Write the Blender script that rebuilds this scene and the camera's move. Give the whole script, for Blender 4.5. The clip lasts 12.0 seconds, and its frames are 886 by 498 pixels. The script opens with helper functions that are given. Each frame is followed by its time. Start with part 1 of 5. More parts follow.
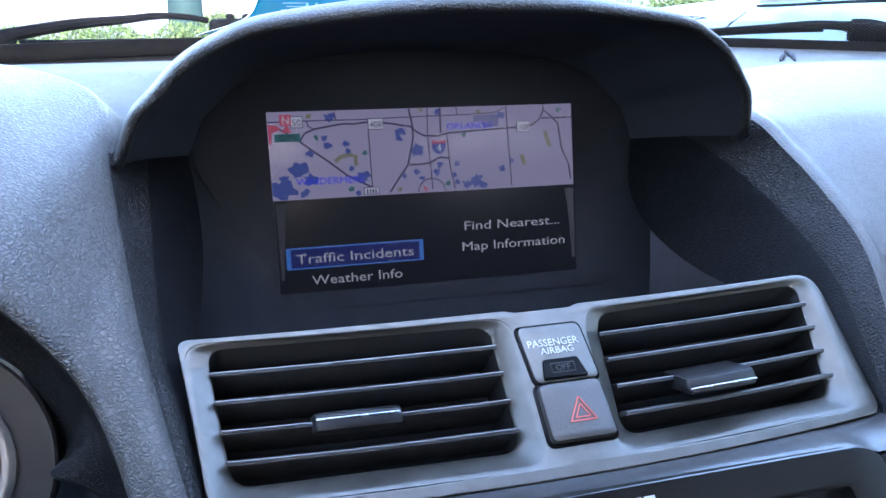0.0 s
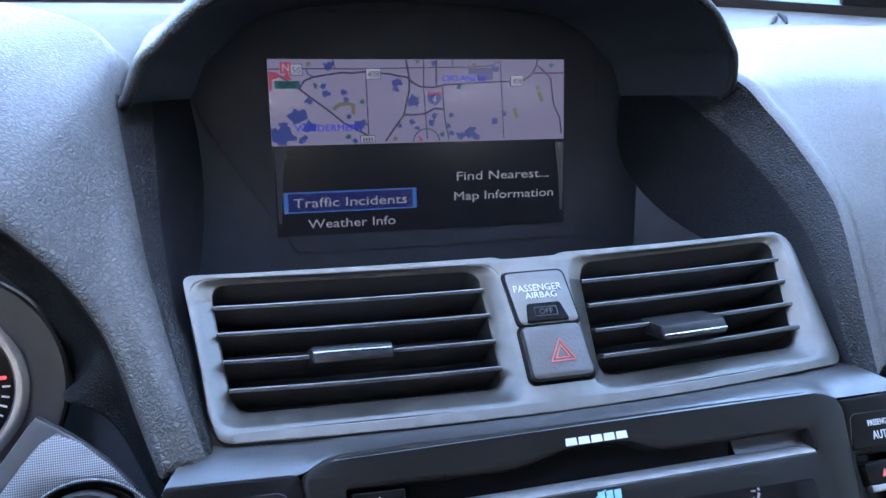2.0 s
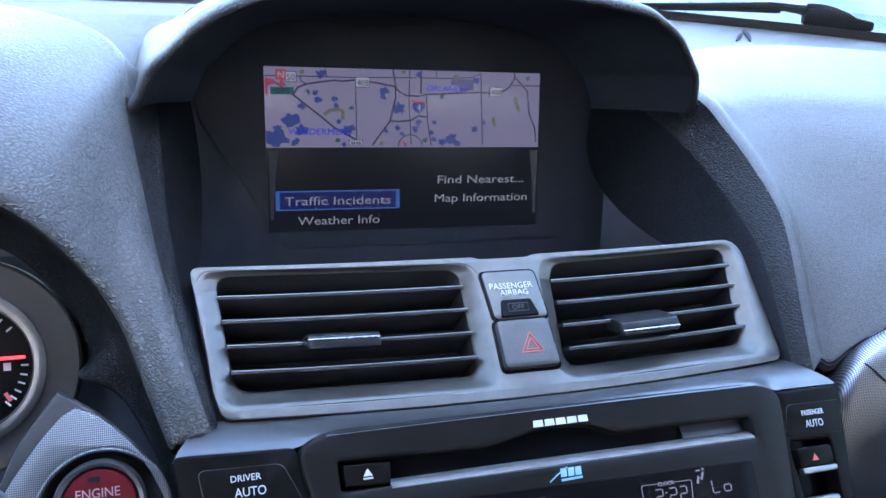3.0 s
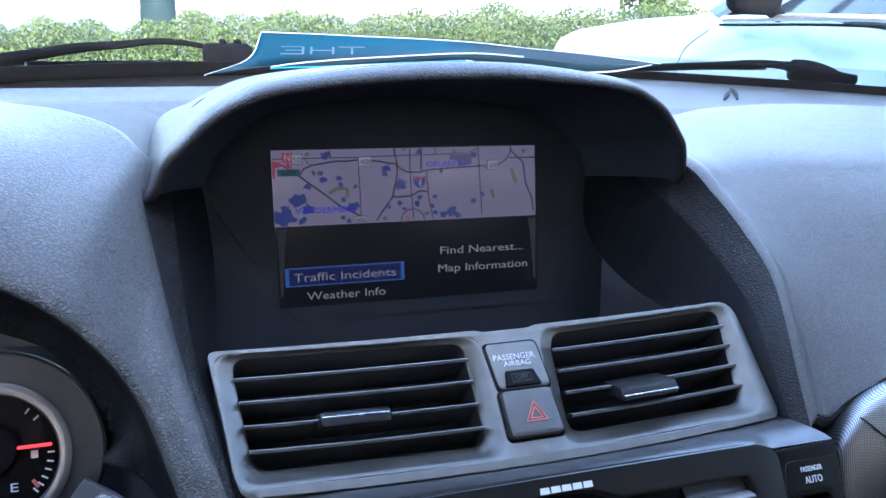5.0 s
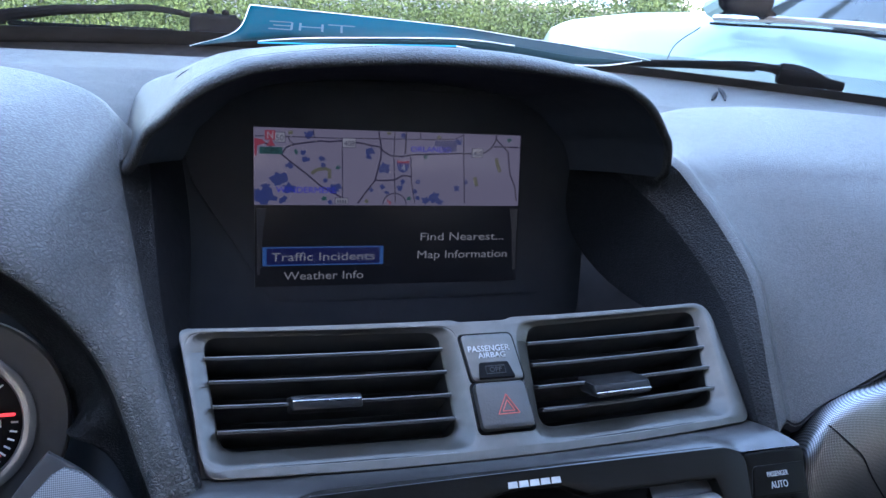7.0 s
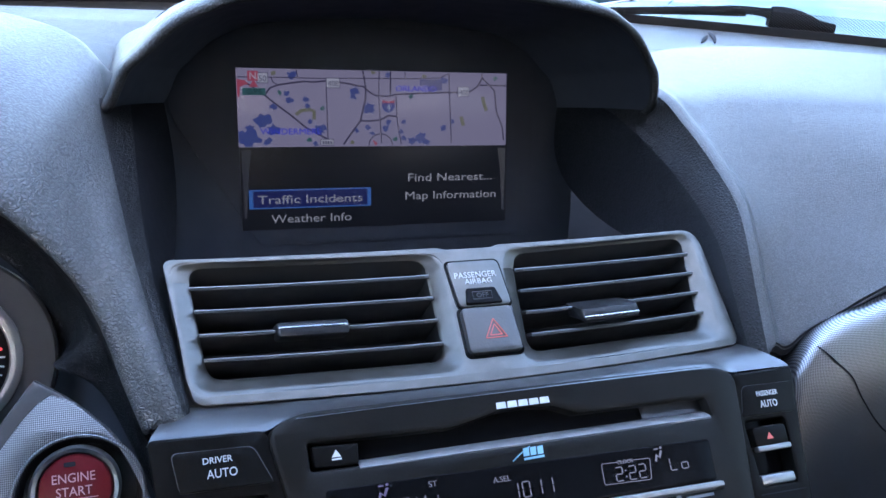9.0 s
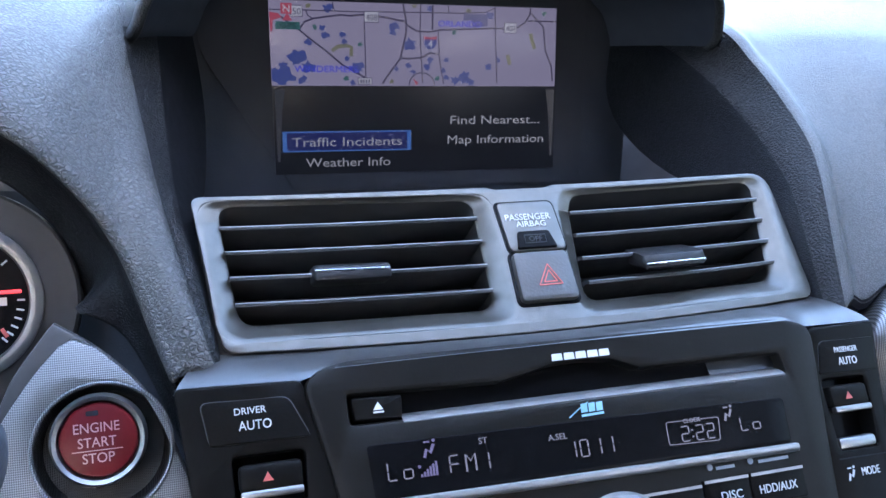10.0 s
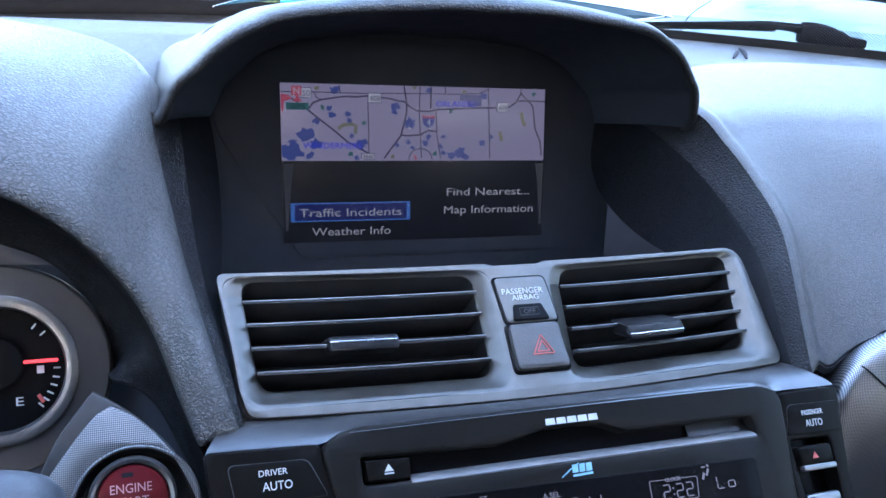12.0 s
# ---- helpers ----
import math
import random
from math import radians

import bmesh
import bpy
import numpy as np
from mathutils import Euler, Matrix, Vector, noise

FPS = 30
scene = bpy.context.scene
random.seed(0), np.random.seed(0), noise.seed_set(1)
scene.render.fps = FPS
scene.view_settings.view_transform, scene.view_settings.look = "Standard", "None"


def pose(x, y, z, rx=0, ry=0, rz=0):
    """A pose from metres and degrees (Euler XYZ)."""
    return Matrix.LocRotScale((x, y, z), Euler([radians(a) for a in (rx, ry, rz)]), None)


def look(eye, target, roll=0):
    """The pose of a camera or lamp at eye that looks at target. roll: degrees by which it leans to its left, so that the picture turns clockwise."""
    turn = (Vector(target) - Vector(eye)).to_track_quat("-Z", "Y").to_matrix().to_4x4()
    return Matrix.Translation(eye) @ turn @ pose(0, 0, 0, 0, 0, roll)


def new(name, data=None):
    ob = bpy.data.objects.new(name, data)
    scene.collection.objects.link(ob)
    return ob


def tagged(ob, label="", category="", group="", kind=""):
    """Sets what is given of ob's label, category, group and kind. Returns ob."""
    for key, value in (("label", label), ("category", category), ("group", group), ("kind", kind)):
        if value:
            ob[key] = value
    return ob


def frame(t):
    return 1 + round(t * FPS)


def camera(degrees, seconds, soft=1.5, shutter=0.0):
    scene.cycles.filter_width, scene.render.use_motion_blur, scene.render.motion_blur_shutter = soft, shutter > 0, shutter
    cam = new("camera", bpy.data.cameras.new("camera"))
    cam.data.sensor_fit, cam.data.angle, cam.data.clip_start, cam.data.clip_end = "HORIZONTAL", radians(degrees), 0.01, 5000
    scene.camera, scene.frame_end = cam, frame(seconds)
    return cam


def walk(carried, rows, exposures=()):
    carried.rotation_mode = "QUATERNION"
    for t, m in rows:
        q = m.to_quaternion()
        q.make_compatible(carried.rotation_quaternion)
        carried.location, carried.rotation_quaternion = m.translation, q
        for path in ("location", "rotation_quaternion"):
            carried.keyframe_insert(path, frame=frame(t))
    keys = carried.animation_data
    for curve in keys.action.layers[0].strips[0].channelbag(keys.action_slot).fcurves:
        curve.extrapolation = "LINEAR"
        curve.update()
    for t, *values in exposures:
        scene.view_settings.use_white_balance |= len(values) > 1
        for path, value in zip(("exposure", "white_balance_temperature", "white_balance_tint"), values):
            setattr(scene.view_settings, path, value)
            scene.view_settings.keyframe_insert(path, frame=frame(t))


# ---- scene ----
cam = camera(55.3, 12.0)
PATH = [
    (0, (-0.124, -0.447, 1.106), (0.417, 1.368, 0.462), 0.5),
    (0.5, (-0.116, -0.427, 1.103), (0.377, 1.394, 0.442), 1.5),
    (1, (-0.12, -0.43, 1.111), (0.378, 1.398, 0.471), 1.8),
    (1.5, (-0.124, -0.441, 1.11), (0.39, 1.371, 0.437), 1.9),
    (2, (-0.13, -0.463, 1.11), (0.426, 1.306, 0.36), 2.5),
    (2.5, (-0.137, -0.482, 1.122), (0.476, 1.281, 0.402), 3.9),
    (3, (-0.145, -0.492, 1.125), (0.475, 1.253, 0.368), 4.7),
    (3.2, (-0.147, -0.5, 1.123), (0.486, 1.222, 0.328), 4.6),
    (4.8, (-0.144, -0.508, 1.136), (0.489, 1.253, 0.428), 3.0),
    (5, (-0.149, -0.505, 1.142), (0.465, 1.286, 0.5), 2.3),
    (5.5, (-0.139, -0.501, 1.137), (0.498, 1.288, 0.509), 2.6),
    (6, (-0.143, -0.504, 1.136), (0.513, 1.28, 0.515), 3.8),
    (6.5, (-0.149, -0.503, 1.139), (0.499, 1.27, 0.479), 5.0),
    (7, (-0.148, -0.501, 1.143), (0.51, 1.262, 0.467), 5.8),
    (7.2, (-0.151, -0.498, 1.144), (0.495, 1.256, 0.434), 6.0),
    (8.8, (-0.144, -0.509, 1.124), (0.520, 1.232, 0.396), 4.6),
    (9, (-0.142, -0.509, 1.123), (0.516, 1.231, 0.388), 4.4),
    (9.5, (-0.137, -0.502, 1.110), (0.474, 1.239, 0.338), 2.5),
    (10, (-0.140, -0.484, 1.101), (0.444, 1.247, 0.286), 4.0),
    (10.5, (-0.151, -0.501, 1.113), (0.473, 1.234, 0.338), 5.3),
    (11, (-0.155, -0.504, 1.12), (0.462, 1.249, 0.38), 4.6),
    (11.5, (-0.153, -0.509, 1.126), (0.486, 1.244, 0.406), 4.4),
    (12, (-0.158, -0.506, 1.126), (0.471, 1.252, 0.409), 4.6),
]
walk(cam, [(t, look(eye, target, roll)) for t, eye, target, roll in PATH], [(0, 5.1, 5750, 16), (0.6, 5.1, 5750, 16), (3.2, 5.05, 5750, 16), (4.8, 4.75, 5750, 16), (5.0, 4.65, 5750, 16), (5.4, 4.3, 5750, 16), (7.0, 4.3, 5750, 16), (8.8, 4.85, 5800, 16), (9.5, 4.85, 5850, 16), (10, 5.15, 6000, 16), (11.5, 5.1, 5800, 16), (12, 4.95, 5700, 16)])

# ==== place ====
# ---- light: open daylight sky in front of the windscreen, high sun behind the roof ----
SUN_ELEVATION, SUN_TURN = radians(24), radians(184)
world = bpy.data.worlds.new("daylight")
scene.world = world
world.use_nodes = True
wn = world.node_tree.nodes
sky = wn.new("ShaderNodeTexSky")
sky.sky_type, sky.sun_disc, sky.sun_elevation, sky.sun_rotation = "NISHITA", False, SUN_ELEVATION, SUN_TURN
sky.dust_density = 3.0
wn["Background"].inputs["Strength"].default_value = 0.15
world.node_tree.links.new(sky.outputs["Color"], wn["Background"].inputs["Color"])
sun = new("sun", bpy.data.lights.new("sun", "SUN"))
sun.data.energy, sun.data.angle, sun.data.color = 1.0, radians(0.5), (1.0, 0.95, 0.88)
sun_way = Vector((math.sin(SUN_TURN) * math.cos(SUN_ELEVATION), math.cos(SUN_TURN) * math.cos(SUN_ELEVATION), math.sin(SUN_ELEVATION)))
sun.rotation_euler = sun_way.to_track_quat("Z", "Y").to_euler()


# ---- materials ----
def material(name):
    m = bpy.data.materials.new(name)
    m.use_nodes = True
    return m, m.node_tree.nodes, m.node_tree.links, m.node_tree.nodes["Principled BSDF"]


def coords(n, l, scale=(1, 1, 1)):
    tc, mp = n.new("ShaderNodeTexCoord"), n.new("ShaderNodeMapping")
    mp.inputs["Scale"].default_value = scale
    l.new(tc.outputs["Object"], mp.inputs["Vector"])
    return mp.outputs["Vector"]


def noise_tex(n, l, vec, scale, detail=3.0):
    t = n.new("ShaderNodeTexNoise")
    t.inputs["Scale"].default_value, t.inputs["Detail"].default_value = scale, detail
    l.new(vec, t.inputs["Vector"])
    return t.outputs["Fac"]


def ramp(n, l, fac, a, b, lo=0.35, hi=0.65):
    r = n.new("ShaderNodeValToRGB")
    r.color_ramp.elements[0].position, r.color_ramp.elements[1].position = lo, hi
    r.color_ramp.elements[0].color, r.color_ramp.elements[1].color = (*a, 1), (*b, 1)
    l.new(fac, r.inputs["Fac"])
    return r.outputs["Color"]


def bump(n, l, p, height, strength, distance):
    b = n.new("ShaderNodeBump")
    b.inputs["Strength"].default_value, b.inputs["Distance"].default_value = strength, distance
    l.new(height, b.inputs["Height"])
    if p.inputs["Normal"].links:
        l.new(p.inputs["Normal"].links[0].from_socket, b.inputs["Normal"])
    l.new(b.outputs["Normal"], p.inputs["Normal"])


def plain(name, a, b, rough=0.5, metal=0.0, scale=60.0, grain=0.0, grain_scale=900.0, spec=0.5, rough2=None, coat=0.0):
    """A surface whose colour and gloss wander between two values, with a fine grain."""
    m, n, l, p = material(name)
    v = coords(n, l)
    f = noise_tex(n, l, v, scale, 4)
    l.new(ramp(n, l, f, a, b), p.inputs["Base Color"])
    p.inputs["Metallic"].default_value, p.inputs["Specular IOR Level"].default_value = metal, spec
    p.inputs["Coat Weight"].default_value = coat
    r2 = rough2 if rough2 is not None else min(1.0, rough + 0.08)
    l.new(ramp(n, l, noise_tex(n, l, v, scale * 2.7, 3), (rough,) * 3, (r2,) * 3), p.inputs["Roughness"])
    if grain:
        bump(n, l, p, noise_tex(n, l, v, grain_scale, 2), grain, 0.0004)
    return m


def leather(name, a, b, cell, depth, rough, deep=0.0003, spec=0.5):
    """Grained dashboard skin: irregular wrinkles of two sizes with pebbles between them."""
    m, n, l, p = material(name)
    v = coords(n, l, (0.75, 1.0, 1.0))
    folds = []
    for k, bend, width in ((1.0, 0.0030, 0.28), (2.3, 0.0014, 0.28)):
        warp = n.new("ShaderNodeMixRGB")
        warp.blend_type, warp.inputs["Fac"].default_value = "ADD", bend * 470 / cell
        wt = n.new("ShaderNodeTexNoise")
        wt.inputs["Scale"].default_value, wt.inputs["Detail"].default_value = cell * 0.85 * k, 2
        l.new(v, wt.inputs["Vector"])
        l.new(v, warp.inputs["Color1"])
        l.new(wt.outputs["Color"], warp.inputs["Color2"])
        vo = n.new("ShaderNodeTexVoronoi")
        vo.feature = "DISTANCE_TO_EDGE"
        vo.inputs["Scale"].default_value = cell * k
        l.new(warp.outputs["Color"], vo.inputs["Vector"])
        crease = n.new("ShaderNodeMapRange")
        crease.interpolation_type = "SMOOTHSTEP"
        crease.inputs["From Max"].default_value = width
        l.new(vo.outputs["Distance"], crease.inputs["Value"])
        # wrinkles come and go over the skin
        open_up = n.new("ShaderNodeMapRange")
        open_up.inputs["From Min"].default_value, open_up.inputs["From Max"].default_value = (0.35, 0.65) if k == 1.0 else (0.42, 0.62)
        open_up.inputs["To Min"].default_value, open_up.inputs["To Max"].default_value = (0.0, 0.15) if k == 1.0 else (0.78, 1.0)
        l.new(noise_tex(n, l, v, cell * (0.22 if k == 1.0 else 0.45), 3), open_up.inputs["Value"])
        lift = n.new("ShaderNodeMath")
        lift.operation = "MAXIMUM"
        l.new(crease.outputs["Result"], lift.inputs[0])
        l.new(open_up.outputs["Result"], lift.inputs[1])
        folds.append(lift.outputs[0])
    mul = n.new("ShaderNodeMath")
    mul.operation = "MULTIPLY"
    l.new(folds[0], mul.inputs[0])
    l.new(folds[1], mul.inputs[1])
    # darker base colour in the creases, for dirt and painted shade
    dirt_shade = n.new("ShaderNodeMixRGB")
    dirt_shade.inputs["Color1"].default_value = (a[0] * 0.6, a[1] * 0.6, a[2] * 0.6, 1)
    l.new(mul.outputs[0], dirt_shade.inputs["Fac"])
    l.new(ramp(n, l, noise_tex(n, l, v, 60, 3), a, b), dirt_shade.inputs["Color2"])
    l.new(dirt_shade.outputs["Color"], p.inputs["Base Color"])
    l.new(ramp(n, l, noise_tex(n, l, v, 160, 3), (rough,) * 3, (rough + 0.04,) * 3), p.inputs["Roughness"])
    p.inputs["Specular IOR Level"].default_value = spec
    bump(n, l, p, mul.outputs[0], depth, deep)
    bump(n, l, p, noise_tex(n, l, v, 420, 2), 0.04, 0.00025)
    return m


def dotted(name, a, b, pitch, metal, rough, axes=("X", "Z"), deep=0.5):
    """A fine woven dot pattern pressed into a panel."""
    m, n, l, p = material(name)
    v = coords(n, l)
    sep = n.new("ShaderNodeSeparateXYZ")
    l.new(v, sep.inputs[0])
    waves = []
    for sign in (1, -1):
        add = n.new("ShaderNodeMath")
        add.operation = "MULTIPLY_ADD"
        add.inputs[1].default_value = sign
        l.new(sep.outputs[axes[0]], add.inputs[0])
        l.new(sep.outputs[axes[1]], add.inputs[2])
        k = n.new("ShaderNodeMath")
        k.operation = "MULTIPLY"
        k.inputs[1].default_value = 2 * math.pi / (pitch * 1.414)
        l.new(add.outputs[0], k.inputs[0])
        s = n.new("ShaderNodeMath")
        s.operation = "SINE"
        l.new(k.outputs[0], s.inputs[0])
        waves.append(s.outputs[0])
    mul = n.new("ShaderNodeMath")
    mul.operation = "MULTIPLY"
    l.new(waves[0], mul.inputs[0])
    l.new(waves[1], mul.inputs[1])
    up = n.new("ShaderNodeMath")
    up.operation = "MULTIPLY_ADD"
    up.inputs[1].default_value, up.inputs[2].default_value = 0.5, 0.5
    l.new(mul.outputs[0], up.inputs[0])
    l.new(ramp(n, l, up.outputs[0], a, b, 0.3, 0.7), p.inputs["Base Color"])
    p.inputs["Metallic"].default_value, p.inputs["Roughness"].default_value = metal, rough
    bump(n, l, p, up.outputs[0], deep, 0.0004)
    return m


def glow(name, colour, strength, base=(0.01, 0.01, 0.012), rough=0.3):
    m, n, l, p = material(name)
    p.inputs["Base Color"].default_value = (*base, 1)
    p.inputs["Roughness"].default_value, p.inputs["Specular IOR Level"].default_value = rough, 0.3
    p.inputs["Emission Color"].default_value = (*colour, 1)
    p.inputs["Emission Strength"].default_value = strength
    return m


def glass(name, tint, rough=0.0):
    m, n, l, p = material(name)
    p.inputs["Base Color"].default_value = (*tint, 1)
    p.inputs["Transmission Weight"].default_value = 1.0
    p.inputs["Roughness"].default_value, p.inputs["IOR"].default_value = rough, 1.45
    return m


SKIN = leather("grained_dash_skin", (0.090, 0.0906, 0.0925), (0.096, 0.0966, 0.0985), 540, 0.9, 0.43, 0.0005, 0.30)
# the pad's leather again, base colour darkened to paint the edge strips' shade
EDGE_SHADED = leather("shaded_grained_edge_skin", (0.019, 0.0195, 0.0215), (0.022, 0.0225, 0.0245), 560, 0.9, 0.46, 0.0006, 0.22)
SKIN_FINE = leather("fine_grained_skin", (0.086, 0.0866, 0.0882), (0.092, 0.0926, 0.0944), 900, 0.7, 0.45, 0.0003, 0.24)
VISOR_FINE = leather("fine_grained_visor_skin", (0.042, 0.0424, 0.0440), (0.046, 0.0464, 0.0482), 640, 0.8, 0.47, 0.0004, 0.26)
# fine skin with its colour lowered to paint weaker light on the deck
DECK_DIMMED = leather("dimmed_deck_skin", (0.052, 0.0524, 0.0535), (0.057, 0.0574, 0.0586), 900, 0.7, 0.52, 0.0003, 0.18)
LINER = plain("visor_liner", (0.036, 0.041, 0.056), (0.041, 0.046, 0.062), 0.75, scale=40, grain=0.3, spec=0.3)
# darkened copy of the skin: shade on the recess walls and shroud, as colour
WALL_SHADED = leather("shaded_recess_skin", (0.0100, 0.0110, 0.0138), (0.0122, 0.0132, 0.0162), 700, 0.6, 0.5, 0.0003, 0.12)
MATTE = plain("matte_black_plastic", (0.0255, 0.0285, 0.0380), (0.0295, 0.0325, 0.0425), 0.7, scale=40, grain=0.3, spec=0.25)
# plastic of the recess floor, its shade put in as a near-black colour
RECESS_SHADED = plain("shaded_recess_plastic", (0.0060, 0.0064, 0.0075), (0.0080, 0.0084, 0.0095), 0.7, scale=40, grain=0.3, spec=0.1)
DARK = plain("charcoal_plastic", (0.0045, 0.0042, 0.0038), (0.0060, 0.0056, 0.0052), 0.38, scale=50, grain=0.1, spec=0.06)
FACE = plain("soft_touch_console_plastic", (0.0090, 0.0084, 0.0076), (0.0112, 0.0105, 0.0096), 0.36, scale=45, grain=0.1, spec=0.11)
LEDGE = plain("satin_console_ledge", (0.022, 0.0220, 0.0230), (0.026, 0.0260, 0.0270), 0.34, scale=45, grain=0.1, spec=0.85)
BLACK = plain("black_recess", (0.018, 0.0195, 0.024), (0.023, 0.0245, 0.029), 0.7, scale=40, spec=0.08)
GLOSS = plain("glossy_black_panel", (0.0042, 0.0042, 0.0048), (0.0054, 0.0054, 0.0060), 0.18, scale=30, rough2=0.26, spec=0.04)
TRIM = plain("satin_gunmetal_trim", (0.087, 0.0835, 0.0755), (0.103, 0.0990, 0.0900), 0.34, metal=0.8, scale=120, grain=0.12, grain_scale=2500)
CHAMFER = plain("satin_silver_chamfer", (0.30, 0.30, 0.30), (0.35, 0.35, 0.35), 0.34, metal=0.7, scale=120)
HAZARD = plain("warm_grey_switch_plastic", (0.038, 0.036, 0.034), (0.048, 0.0455, 0.043), 0.36, scale=80, grain=0.2)
SLAT = plain("satin_black_slat", (0.026, 0.026, 0.0275), (0.033, 0.033, 0.0345), 0.4, scale=60)
DUCT = plain("black_duct", (0.034, 0.034, 0.0358), (0.040, 0.040, 0.0418), 0.7, scale=40, spec=0.1)
COVER = plain("smoked_cover_panel", (0.0250, 0.0280, 0.0372), (0.0285, 0.0315, 0.0410), 0.66, scale=30, spec=0.24)
CHROME = plain("chrome", (0.36, 0.365, 0.375), (0.42, 0.425, 0.435), 0.22, metal=1.0, scale=80)
BEZEL = plain("satin_bezel_metal", (0.27, 0.275, 0.28), (0.32, 0.325, 0.33), 0.36, metal=1.0, scale=80)
RING = plain("dim_ring_metal", (0.13, 0.132, 0.136), (0.15, 0.152, 0.157), 0.36, metal=0.8, scale=80)
GREY = plain("dark_satin_grey_trim", (0.045, 0.0455, 0.047), (0.055, 0.0555, 0.057), 0.38, metal=0.4, scale=90, grain=0.2)
WOVEN = dotted("dotted_metal_look_panel", (0.085, 0.086, 0.088), (0.27, 0.272, 0.278), 0.0010, 0.55, 0.36)
WOVEN_CUP = dotted("dotted_dark_cup", (0.006, 0.006, 0.0065), (0.016, 0.016, 0.017), 0.0010, 0.2, 0.45)
WOVEN_DARK = dotted("dotted_dark_panel", (0.10, 0.102, 0.105), (0.44, 0.445, 0.455), 0.0011, 0.95, 0.32)
RED_LENS = plain("red_lens", (0.090, 0.004, 0.007), (0.110, 0.005, 0.010), 0.4, scale=18, spec=0.25)
WHITE_PRINT = plain("white_print", (0.52, 0.53, 0.54), (0.58, 0.58, 0.58), 0.5, scale=300)
PINK_PRINT = plain("pale_print_on_red", (0.42, 0.22, 0.24), (0.48, 0.27, 0.29), 0.5, scale=300)
RED_PRINT = plain("red_print", (0.5, 0.085, 0.07), (0.56, 0.11, 0.09), 0.5, scale=300)
BLUE_PRINT = plain("pale_blue_print", (0.2, 0.4, 0.5), (0.25, 0.46, 0.56), 0.5, scale=300)
DARK_PRINT = plain("faint_grey_print", (0.016, 0.017, 0.019), (0.021, 0.022, 0.024), 0.5, scale=300)
SOFT_PRINT = plain("soft_white_print", (0.42, 0.43, 0.45), (0.48, 0.49, 0.50), 0.5, scale=300)
TAB = plain("dark_tab_plastic", (0.0095, 0.0095, 0.0105), (0.013, 0.013, 0.014), 0.34, scale=60, spec=0.28)
GREY_PRINT = plain("grey_print", (0.2, 0.22, 0.25), (0.26, 0.28, 0.3), 0.5, scale=300)
SCREEN_PALE = glow("screen_pale", (0.58, 0.53, 0.76), 0.00858)
SCREEN_BLACK = glow("screen_black", (0.09, 0.11, 0.18), 0.0013, (0.004, 0.004, 0.005), rough=0.35)
SCREEN_LAKE = glow("screen_lake_blue", (0.035, 0.05, 0.17), 0.02714)
SCREEN_NAME = glow("screen_name_blue", (0.02, 0.025, 0.42), 0.0312)
SCREEN_ROAD = glow("screen_road", (0.07, 0.06, 0.13), 0.01264)
SCREEN_PURPLE = glow("screen_purple_grey", (0.14, 0.14, 0.32), 0.01264)
SCREEN_OLIVE = glow("screen_olive", (0.28, 0.28, 0.2), 0.01084)
SCREEN_GREEN = glow("screen_green", (0.05, 0.17, 0.18), 0.01264)
SCREEN_RED = glow("screen_red", (0.5, 0.09, 0.15), 0.01443)
SCREEN_WHITE = glow("screen_white", (0.75, 0.76, 0.9), 0.01076)
SCREEN_TEXT = glow("screen_menu_text", (0.62, 0.64, 0.72), 0.0090)
SCREEN_BLUE = glow("screen_highlight_blue", (0.02, 0.03, 0.22), 0.00796)
SCREEN_EDGE = glow("screen_highlight_edge", (0.1, 0.3, 0.9), 0.0085)
SCREEN_GREY = glow("screen_grey_edge", (0.3, 0.33, 0.42), 0.0018)
LCD = glow("lcd_pale_segments", (0.52, 0.54, 0.72), 0.01404)
LCD_DIM = glow("lcd_dim_segments", (0.3, 0.28, 0.55), 0.01716)
NEEDLE = glow("red_needle", (0.9, 0.05, 0.06), 0.08, (0.5, 0.02, 0.02))


# ---- mesh helpers ----
from mathutils.geometry import tessellate_polygon


def spline(points, count):
    """count points on a smooth curve through the given ones."""
    pts = [Vector(p) for p in points]
    if len(pts) == 2:
        return [pts[0].lerp(pts[1], i / (count - 1)) for i in range(count)]
    out = []
    for i in range(count):
        s = i / (count - 1) * (len(pts) - 1)
        k = min(int(s), len(pts) - 2)
        f = s - k
        b, c = pts[k], pts[k + 1]
        a = pts[k - 1] if k else b * 2 - c
        d = pts[k + 2] if k + 2 < len(pts) else c * 2 - b
        out.append(0.5 * (2 * b + (c - a) * f + (2 * a - 5 * b + 4 * c - d) * f * f + (3 * b - a - 3 * c + d) * f ** 3))
    return out


def grid(rows, flip=False):
    bm = bmesh.new()
    vs = [[bm.verts.new(p) for p in r] for r in rows]
    for i in range(len(vs) - 1):
        for j in range(len(vs[0]) - 1):
            q = (vs[i][j], vs[i][j + 1], vs[i + 1][j + 1], vs[i + 1][j])
            bm.faces.new(q[::-1] if flip else q)
    return bm


def sheet(curves, along, across, flip=False):
    """A smooth surface through a few curves, each given by a few points."""
    fine = [spline(c, along) for c in curves]
    cols = [spline([f[i] for f in fine], across) for i in range(along)]
    return grid(cols, flip)


